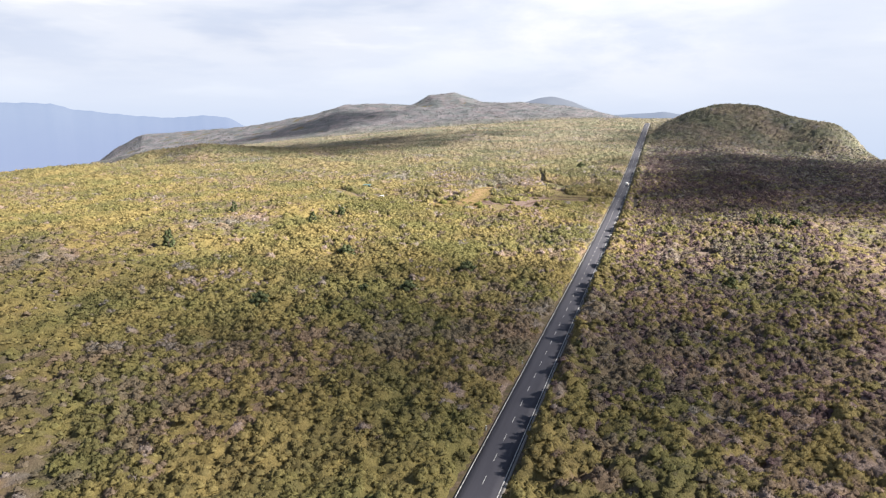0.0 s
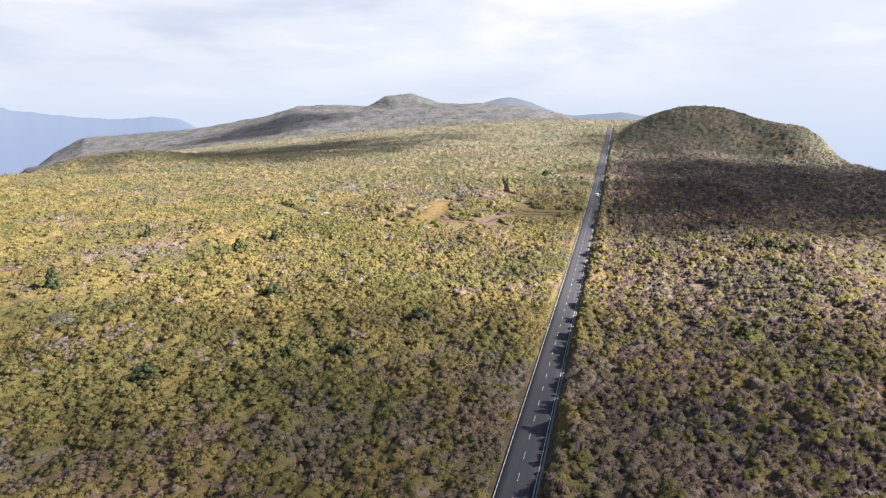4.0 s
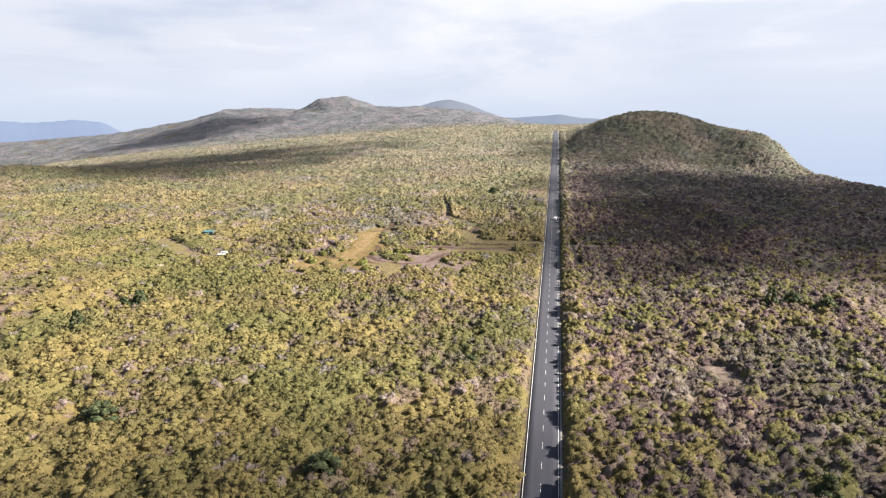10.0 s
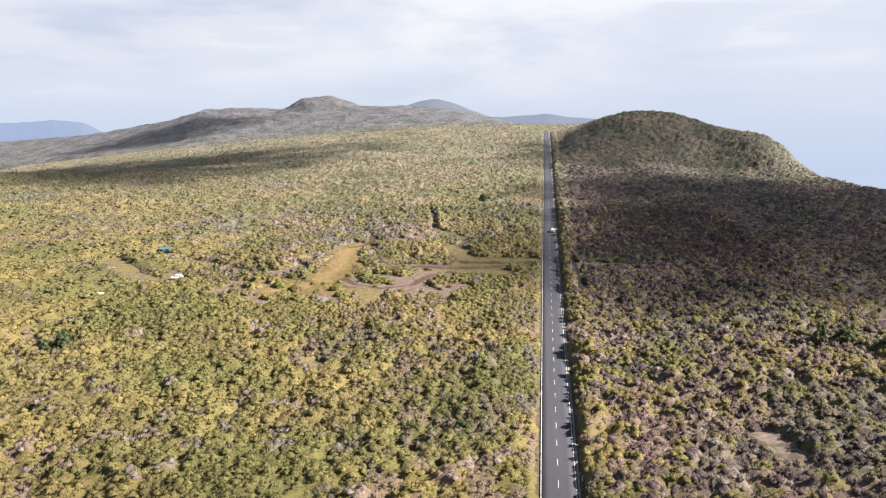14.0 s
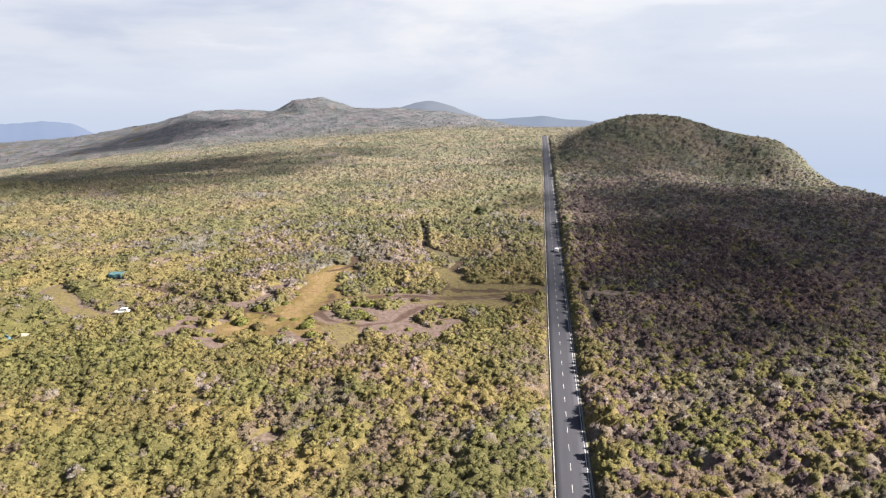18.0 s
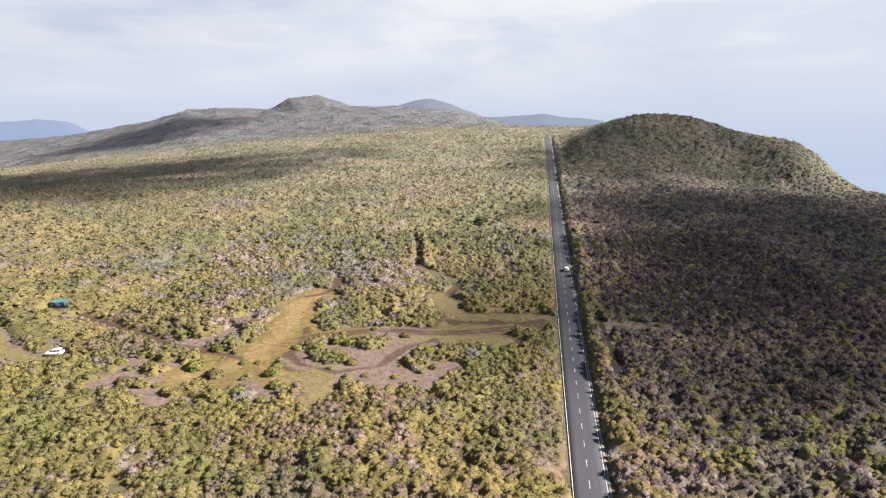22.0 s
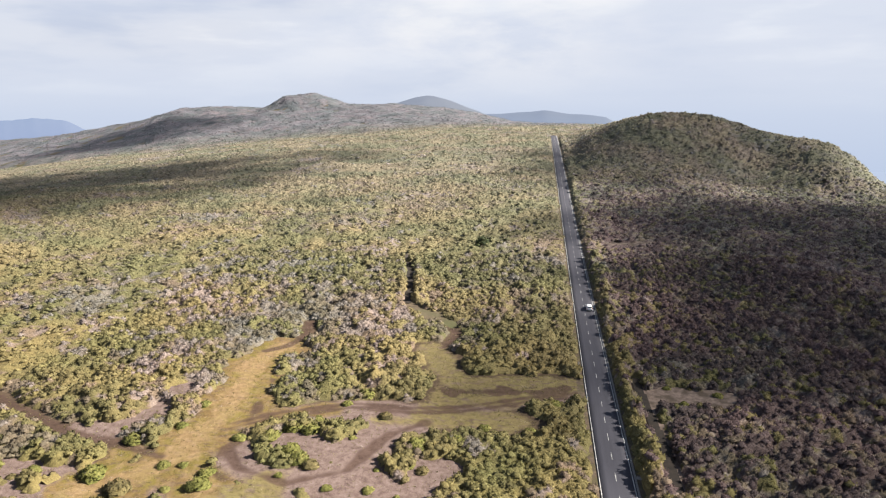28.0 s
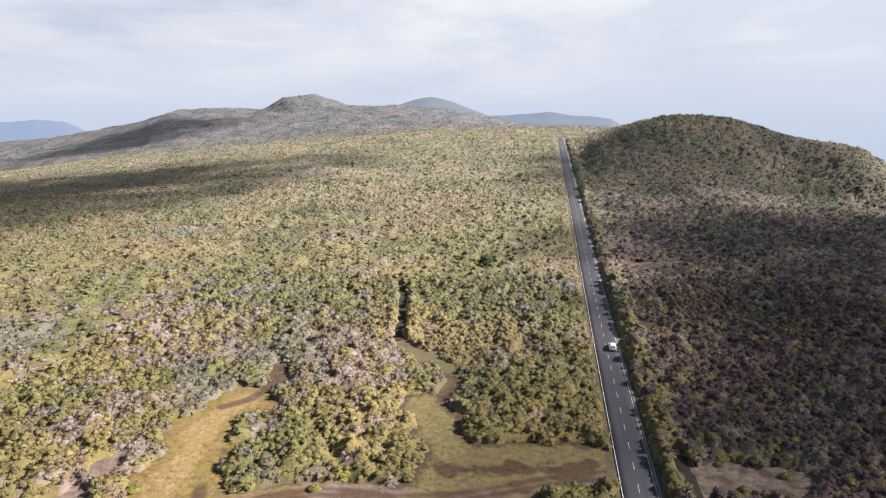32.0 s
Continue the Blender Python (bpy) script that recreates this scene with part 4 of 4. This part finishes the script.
def shrub_kind(seed, mat, label):
    """A rounded shrub one metre in radius: woody stems under a leafy crown."""
    rng = np.random.default_rng(seed)
    root = thing("shrub", Matrix(), label, "shrub", "shrubs round the clearing")
    lobes = [(0, 0, 0.35, 0.75, 0.62)]
    for k in range(7):
        a = 2 * math.pi * (k + rng.uniform(-0.3, 0.3)) / 7
        d = rng.uniform(0.35, 0.62)
        lobes.append((d * math.cos(a), d * math.sin(a), rng.uniform(0.12, 0.4), rng.uniform(0.34, 0.5), rng.uniform(0.4, 0.6)))
    V, F = leaf_crown(rng, lobes, 64, 0.26, 0.12)
    V[:, 2] = np.maximum(V[:, 2], 0.01)
    me = quad_mesh("crown", V, F, mat)
    me.polygons.foreach_set("use_smooth", np.ones(len(F), bool))
    N = V * 0.8 + np.array([0, 0, 0.45])
    me.normals_split_custom_set_from_vertices(N / np.linalg.norm(N, axis=1)[:, None])
    part("crown", me, mat, root)
    bm = bmesh.new()
    for k in range(5):
        a = 2 * math.pi * k / 5 + rng.uniform(-0.3, 0.3)
        tube([(0.05 * math.cos(a), 0.05 * math.sin(a), -0.1), (0.2 * math.cos(a), 0.2 * math.sin(a), 0.2), (0.45 * math.cos(a), 0.45 * math.sin(a), 0.5)], [0.05, 0.035, 0.015], 5, bm)
    part("stems", bm, M_BARK, root)
    return root


def tree_kind(seed, tall, wide, label, mat=M_DARKLEAF):
    rng = np.random.default_rng(seed)
    root = thing("small_tree", Matrix(), label, "tree", "dark trees in the heath")
    lean = rng.uniform(-0.15, 0.15, 2)
    bm = tube([(0, 0, -0.3), (lean[0] * 0.3, lean[1] * 0.3, tall * 0.35), (lean[0], lean[1], tall * 0.88)], [0.17, 0.12, 0.04], 7)
    part("trunk", bm, M_BARK, root)
    lobes = []
    for k in range(13):
        f = k / 12
        a = k * 2.4 + rng.uniform(-0.4, 0.4)
        out = wide * (1 - 0.72 * f) * rng.uniform(0.45, 0.8)
        z = tall * (0.2 + 0.68 * f)
        lobes.append((lean[0] * f + out * math.cos(a), lean[1] * f + out * math.sin(a), z, wide * rng.uniform(0.3, 0.46) * (1 - 0.4 * f), tall * rng.uniform(0.13, 0.19)))
        limb = tube([(lean[0] * f, lean[1] * f, z - tall * 0.1), (lean[0] * f + 0.5 * out * math.cos(a), lean[1] * f + 0.5 * out * math.sin(a), z - tall * 0.03), (lean[0] * f + out * math.cos(a), lean[1] * f + out * math.sin(a), z)], [0.06, 0.04, 0.015], 5)
        if k % 2 == 0:
            part("limb", limb, M_BARK, root)
        else:
            limb.free()
    V, F = leaf_crown(rng, lobes, 44, 0.5, 0.14)
    part("crown", quad_mesh("crown", V, F, mat), mat, root)
    return root


def on_ground(x, y, turn=0.0, size=1.0, tall=None, dz=0.0):
    return Matrix.Translation((x, y, float(height(x, y)) + dz)) @ Matrix.Rotation(radians(turn), 4, "Z") @ Matrix.Diagonal((size, size, tall or size, 1))


def plant(kind, x, y, turn, size, tall, dz=-0.05):
    ob = copy_thing(kind, on_ground(x, y, turn, size, tall, dz))
    return ob


SHRUBS = [shrub_kind(101, M_SHRUB, "rounded bright green shrub beside the clearing"), shrub_kind(102, M_SHRUB, "rounded yellow-green shrub on the trampled clearing"),
          shrub_kind(103, M_SHRUB_BROWN, "rounded brownish shrub at the clearing edge")]
spots = [(-64.1, 366.6, 2.3), (-61, 370.3, 2.5), (-57.3, 369.7, 2.2), (-57.1, 374.2, 1.5), (-56, 359.6, 2.2), (-53.6, 358.1, 2.0), (-58.6, 362.2, 2.1), (-52.1, 369.2, 1.5), (-36.3, 368.1, 2.6), (-29.6, 370, 2.6),
         (-53.5, 382.3, 1.3), (-61.4, 385.5, 2.2), (-79.7, 355.3, 1.5), (-76.2, 355.7, 1.1), (-70.4, 349.8, 2.3), (-70.8, 353.4, 1.8), (-90.2, 350.6, 2.8), (-83.3, 347.2, 2.8), (-89.5, 362.3, 2.4), (-86.6, 367.2, 1.4),
         (-36.2, 361.6, 1.0), (-58, 354.5, 0.9), (-9.6, 379.4, 3.3), (-8.1, 374.2, 2.9), (-50.3, 386.9, 2.2), (-45.4, 387.5, 2.0), (-67.1, 343.6, 2.1), (-100.8, 349.9, 1.5)]
rng = np.random.default_rng(303)
for x, y in zip(*jitter(-112, -32, 330, 378, 4.6, rng)):
    o = float(open_ground(np.array([x]), np.array([y]))[0])
    clear = min(near_line(np.array([x]), np.array([y]), q)[0] for q in (MUD, LOOP, TRAIL_W, AMBER_B, GREEN_C, AMBER_C))
    if 0.3 < o < 2.6 and clear > 3.2 and rng.random() < 0.75 and all(math.hypot(x - a, y - c) > r + 1 for a, c, r in spots):
        spots.append((round(x, 1), round(y, 1), round(rng.uniform(0.7, 1.9), 1)))
spots += [(13.5, 389.5, 0.9), (17.5, 393, 1.2), (21, 390.5, 0.8), (25.5, 398, 1.4), (15, 400.5, 1.1), (20, 401, 0.9), (-10.2, 388.2, 2.2), (-24, 377, 1.5), (-15, 376.5, 1.7)]
for k, (x, y, r) in enumerate(spots):
    kind = SHRUBS[2] if r > 2.85 or k % 6 == 5 else SHRUBS[k % 2]
    plant(kind, x, y, 47 * k, r, r * (0.95 if r > 2 else 0.8))
TREES = [tree_kind(201, 4.6, 2.6, "dark green bushy tree rising above the heath"), tree_kind(202, 5.6, 2.2, "dark conical tree standing over the heath scrub"), tree_kind(203, 3.4, 3.0, "low spreading dark green tree in the heath")]
for k, (kind, x, y, s) in enumerate(((0, -117.7, 281.5, 0.95), (0, -120.5, 278.5, 0.7), (1, -118.9, 256.5, 0.85), (2, -44.6, 176, 1.0), (2, -57, 173, 0.8), (1, 61.8, 304, 0.85), (2, 68, 306, 0.9), (0, 43.8, 211, 0.75),
                                     (2, -35.4, 204.5, 1.1), (1, -151, 205, 1.05), (2, -79, 153.5, 1.0), (2, -83.5, 216, 1.05), (1, -170, 274, 0.8), (2, -17.6, 258, 0.7), (2, 75, 300, 1.0), (2, -36.2, 521, 1.1))):
    plant(TREES[kind], x, y, 61 * k, 1.35 * s, 1.4 * s)
for ob in SHRUBS + TREES:
    for o in (*ob.children_recursive, ob):
        bpy.data.objects.remove(o)


# ---- low grass tufts and fallen twigs on the open ground ----
rng = np.random.default_rng(77)
TUFT = [sprig_plant(rng, 9, 0, 0, 0.8, 0.16, 0.5, 0.6) for _ in range(8)]
TWIG = [sprig_plant(rng, 7, 0, 0, 1.2, 0.03, 0.5, -0.3) for _ in range(6)]
M_TUFT = foliage("grass_tufts", (0.085, 0.078, 0.026), (0.125, 0.112, 0.04), (0.165, 0.142, 0.062), cell=0.5)
x, y = jitter(CLEAR_X[0] + 3, CLEAR_X[1] - 0.5, CLEAR_Y[0] + 3, CLEAR_Y[1] - 3, 1.0, rng)
free = (open_ground(x, y) > 0.1) & (near_line(x, y, MUD) > 1.3) & (near_line(x, y, LOOP) > 1.2)
pick = free & (rng.random(len(x)) < 0.55 + 0.5 * (patches(x, y, 5, 4) - 0.5))
spread("grass_tufts", "short yellow-green grass tufts on the clearing", TUFT, x[pick], y[pick], rng.uniform(0.12, 0.4, pick.sum()), rng.uniform(0.08, 0.26, pick.sum()), M_TUFT, 78, 0.02)
pick = free & (rng.random(len(x)) < 0.12)
spread("fallen_twigs", "grey fallen twigs scattered on bare litter", TWIG, x[pick], y[pick], rng.uniform(0.3, 0.8, pick.sum()), rng.uniform(0.1, 0.25, pick.sum()), M_GREY, 79, 0.02)

# ---- cars ----
M_CARWHITE = plain("white_car_paint", (0.8, 0.8, 0.8), 0.25, 0.6, var=0.02)
M_GLASS = plain("dark_car_glass", (0.012, 0.014, 0.017), 0.08, 0.6, var=0.1)
M_RUBBER = plain("tyre_rubber", (0.018, 0.018, 0.018), 0.85, 0.2)
M_RIM = plain("alloy_rim", (0.45, 0.45, 0.46), 0.35, 0.5, 0.9)
M_TRIM = plain("black_trim", (0.02, 0.02, 0.022), 0.6, 0.3)
M_RED = plain("red_lamp", (0.35, 0.015, 0.012), 0.2, 0.5)
M_LAMP = plain("clear_lamp", (0.6, 0.62, 0.64), 0.1, 0.6)


def loft(stations, bm=None):
    """Hull through cross-sections, each (y, half width low, half width high, z low, z mid, z high)."""
    bm = bm or bmesh.new()
    rings = []
    for y, wl, wh, z0, z1, z2 in stations:
        half = [(wl * 0.86, z0), (wl, z0 + 0.08), (wl * 1.02, z1), (wh, z2 - 0.05), (wh * 0.9, z2)]
        ring = [bm.verts.new((x, y, z)) for x, z in half] + [bm.verts.new((-x, y, z)) for x, z in half[::-1]]
        rings.append(ring)
    for a, c in zip(rings, rings[1:]):
        for k in range(10):
            bm.faces.new((a[k], a[(k + 1) % 10], c[(k + 1) % 10], c[k]))
    bm.faces.new(rings[0][::-1])
    bm.faces.new(rings[-1])
    bmesh.ops.recalc_face_normals(bm, faces=bm.faces[:])
    return bm


def panel(corners, depth=0.012):
    bm = bmesh.new()
    f = bm.faces.new([bm.verts.new(c) for c in corners])
    r = bmesh.ops.extrude_face_region(bm, geom=[f])
    n = f.normal.copy()
    f.normal_update()
    bmesh.ops.translate(bm, verts=[v for v in r["geom"] if isinstance(v, bmesh.types.BMVert)], vec=f.normal * depth)
    bmesh.ops.recalc_face_normals(bm, faces=bm.faces[:])
    return bm


def car(m, label, tall=1.0):
    """A five-door car 4.2 m long; it faces +y."""
    c = thing("car", m, label, "car")
    t = tall
    body = part("body", loft([(-2.1, 0.76, 0.7, 0.34, 0.55, 0.85), (-2.0, 0.86, 0.8, 0.26, 0.6, 0.98), (-1.2, 0.88, 0.84, 0.24, 0.6, 1.0), (0.6, 0.88, 0.84, 0.24, 0.6, 0.98), (1.25, 0.88, 0.8, 0.24, 0.58, 0.92), (1.85, 0.84, 0.72, 0.28, 0.52, 0.78), (2.1, 0.7, 0.62, 0.34, 0.48, 0.66)]), M_CARWHITE, c, smooth=True)
    part("cabin", loft([(-1.98, 0.78, 0.68, 0.94, 1.0, 1.1), (-1.7, 0.8, 0.62, 0.94, 1.05, 1.44 * t), (-0.9, 0.8, 0.63, 0.94, 1.05, 1.5 * t), (0.1, 0.8, 0.62, 0.94, 1.05, 1.48 * t), (0.35, 0.8, 0.62, 0.92, 1.05, 1.42 * t), (1.2, 0.76, 0.7, 0.88, 0.9, 0.93)]), M_CARWHITE, c, smooth=True)
    zt = 1.38 * t
    part("windscreen", panel([(-0.68, 1.12, 0.99), (0.68, 1.12, 0.99), (0.56, 0.42, zt), (-0.56, 0.42, zt)], 0.02), M_GLASS, c, "dark tinted windscreen")
    part("rear_window", panel([(0.64, -2.0, 1.1), (-0.64, -2.0, 1.1), (-0.54, -1.76, zt), (0.54, -1.76, zt)], 0.02), M_GLASS, c, "dark tinted rear window")
    for s in (-1, 1):
        for y0, y1, y2, y3 in ((-1.62, -0.75, -0.75, -1.5), (-0.68, 0.08, 0.08, -0.68), (0.14, 0.8, 0.3, 0.14)):
            part("side_window", panel([(s * 0.825, y0, 1.06), (s * 0.825, y1, 1.05), (s * 0.675, y2, zt), (s * 0.675, y3, zt)][::s], 0.02), M_GLASS, c, "dark tinted side window")
        part("headlight", box(s * 0.62 - 0.14, s * 0.62 + 0.14, 1.82, 2.04, 0.6, 0.74, 0.03), M_LAMP, c, "clear glass headlight")
        part("tail_light", box(s * 0.72 - 0.1, s * 0.72 + 0.1, -2.1, -1.96, 0.72, 0.98, 0.03), M_RED, c, "red tail light")
        part("door_mirror", box(s * 0.95 - 0.1, s * 0.95 + 0.1, 0.62, 0.74, 0.98, 1.12, 0.03), M_CARWHITE, c)
        for y in (-1.3, 1.32):
            bm = bmesh.new()
            bmesh.ops.create_cone(bm, cap_ends=True, segments=20, radius1=0.31, radius2=0.31, depth=0.2, matrix=Matrix.Translation((s * 0.8, y, 0.31)) @ Matrix.Rotation(math.pi / 2, 4, "Y"))
            bmesh.ops.bevel(bm, geom=[e for e in bm.edges if len(e.link_faces) == 2 and e.calc_face_angle() > 1], offset=0.03, segments=2, affect="EDGES")
            w = part("wheel", bm, M_RUBBER, c, "black rubber tyre")
            bm = bmesh.new()
            bmesh.ops.create_cone(bm, cap_ends=True, segments=16, radius1=0.2, radius2=0.18, depth=0.04, matrix=Matrix.Translation((s * 0.905, y, 0.31)) @ Matrix.Rotation(s * math.pi / 2, 4, "Y"))
            part("rim", bm, M_RIM, w, "grey alloy rim")
    part("bumper", box(-0.72, 0.72, -2.16, -2.04, 0.36, 0.56, 0.04), M_TRIM, c, "black plastic bumper")
    part("bumper", box(-0.62, 0.62, 2.04, 2.15, 0.34, 0.5, 0.04), M_TRIM, c, "black plastic bumper")
    part("number_plate", box(-0.26, 0.26, -2.2, -2.16, 0.42, 0.53), M_PAINT, c)
    return c


car(pose(1.45, 452, float(road_height(452.0)) + 0.09, math.degrees(math.atan(0.043))), "white five-door car on the straight road")
px, py = -127.6, 352.0
car(pose(px, py, float(clearing_height(px, py)) + 0.02, 0, 0, 108), "white hatchback parked on the bare track end", 1.06)

# ---- camp in the scrub: a tarpaulin shelter and two small tents ----
M_TEAL = plain("teal_tarpaulin", (0.045, 0.1, 0.115), 0.9, 0.4, var=0.2, scale=1.5)
M_BLUE = plain("blue_tarpaulin", (0.06, 0.2, 0.36), 0.6, 0.4, var=0.2, scale=2.0)
M_CANVAS = plain("pale_canvas", (0.5, 0.4, 0.34), 0.8, 0.2, var=0.15, scale=2.0)
M_POLE = plain("grey_pole", (0.25, 0.25, 0.25), 0.5, 0.4, 0.6)


def cloth(nx, ny, f, mat, name, parent, label):
    V = np.array([f(i / nx, j / ny) for j in range(ny + 1) for i in range(nx + 1)])
    F = np.array([(j * (nx + 1) + i, j * (nx + 1) + i + 1, (j + 1) * (nx + 1) + i + 1, (j + 1) * (nx + 1) + i) for j in range(ny) for i in range(nx)])
    bm = bmesh.new()
    vs = [bm.verts.new(v) for v in V]
    for q in F:
        bm.faces.new([vs[k] for k in q])
    r = bmesh.ops.extrude_face_region(bm, geom=bm.faces[:])
    bmesh.ops.translate(bm, verts=[v for v in r["geom"] if isinstance(v, bmesh.types.BMVert)], vec=(0, 0, 0.02))
    return part(name, bm, mat, parent, label, True)


sx, sy = -151.8, 386.8
shelter = thing("tarpaulin_shelter", pose(sx, sy, float(clearing_height(sx, sy)), 0, 0, 12), "teal tarpaulin shelter on poles among the bushes", "shelter")
for x in (-2.1, 2.1):
    for y in (-1.5, 1.5):
        part("pole", tube([(x, y, -0.2), (x, y, 1.75 + 0.2 * (y > 0))], [0.04, 0.04], 8), M_POLE, shelter, "grey metal pole")
cloth(12, 8, lambda u, v: (-2.4 + 4.8 * u, -1.7 + 3.4 * v, 1.75 + 0.2 * v - 0.4 * math.sin(math.pi * u) * math.sin(math.pi * v) + 0.05 * math.sin(9 * u + 5 * v)), M_TEAL, "roof_sheet", shelter, "sagging teal tarpaulin roof")
cloth(12, 8, lambda u, v: (-2.3 + 4.6 * u, -1.62 - 0.15 * math.sin(math.pi * v) + 0.08 * math.sin(11 * u), 0.1 + 1.65 * v), M_TEAL, "side_sheet", shelter, "creased teal side sheet")


def ridge_tent(x, y, turn, label, mat, length=2.4, width=1.7, tall=1.2):
    t = thing("tent", pose(x, y, float(height(x, y)) + 0.02, 0, 0, turn), label, "tent", "tents in the scrub")
    for s in (-1, 1):
        cloth(8, 6, lambda u, v: (s * (width / 2) * (1 - v) - s * 0.08 * math.sin(math.pi * v), -length / 2 + length * u, tall * v - 0.06 * math.sin(math.pi * u) * v), mat, "side_sheet", t, "")
    for y0 in (-length / 2, length / 2):
        part("end_sheet", panel([(-width / 2, y0, 0), (width / 2, y0, 0), (0, y0, tall)]), mat, t)
        part("pole", tube([(0, y0 * 1.02, 0), (0, y0 * 1.02, tall + 0.08)], [0.02, 0.02], 6), M_POLE, t, "thin grey tent pole")
    return t


ridge_tent(-142.4, 325.2, 60, "small blue tarpaulin tent between heath bushes", M_BLUE)
ridge_tent(-138.8, 327.4, 100, "pale pinkish canvas tent between heath bushes", M_CANVAS, 2.8, 2.0, 1.3)

# ---- roadside: marker posts, a small sign and a drain head ----
M_POST = plain("white_post", (0.5, 0.5, 0.48), 0.6, 0.3, var=0.12)
M_BAND = plain("black_band", (0.03, 0.03, 0.03), 0.6, 0.3)


def marker_post(x, y):
    p = thing("marker_post", pose(x, y, float(road_height(y)) + 0.0), "white concrete marker post with dark band on the verge", "marker post", "marker posts along the road")
    part("shaft", box(-0.11, 0.11, -0.07, 0.07, -0.1, 0.85, 0.03), M_POST, p)
    part("band", box(-0.114, 0.114, -0.074, 0.074, 0.62, 0.74), M_BAND, p, "black painted band")


for x, y in ((-3.75, 105.7), (-3.8, 137.8), (-3.75, 411), (-3.8, 377), (-3.75, 205), (-3.8, 300), (-3.8, 520), (4.0, 166.9), (4.0, 245.8), (4.0, 323)):
    marker_post(x, y)
sign = thing("path_sign", pose(-16, 406, float(clearing_height(-16, 406.0)), 0, 0, 20), "small pale sign on a post at the clearing edge", "sign")
part("post", tube([(0, 0, -0.1), (0, 0, 1.5)], [0.04, 0.04], 8), M_BARK, sign, "brown wooden post")
part("board", box(-0.28, 0.28, -0.05, -0.02, 1.15, 1.55, 0.01), M_POST, sign, "pale square board")
drain = thing("drain_head", pose(4.25, 363.2, float(road_height(363.0)) + 0.02), "pale concrete drain head beside the gutter", "drain")
part("slab", box(-0.7, 0.9, -0.45, 0.45, -0.1, 0.16, 0.04), M_CONCRETE, drain)
part("end_wall", box(0.75, 0.95, -0.7, 0.7, -0.1, 0.5, 0.04), M_CONCRETE, drain)
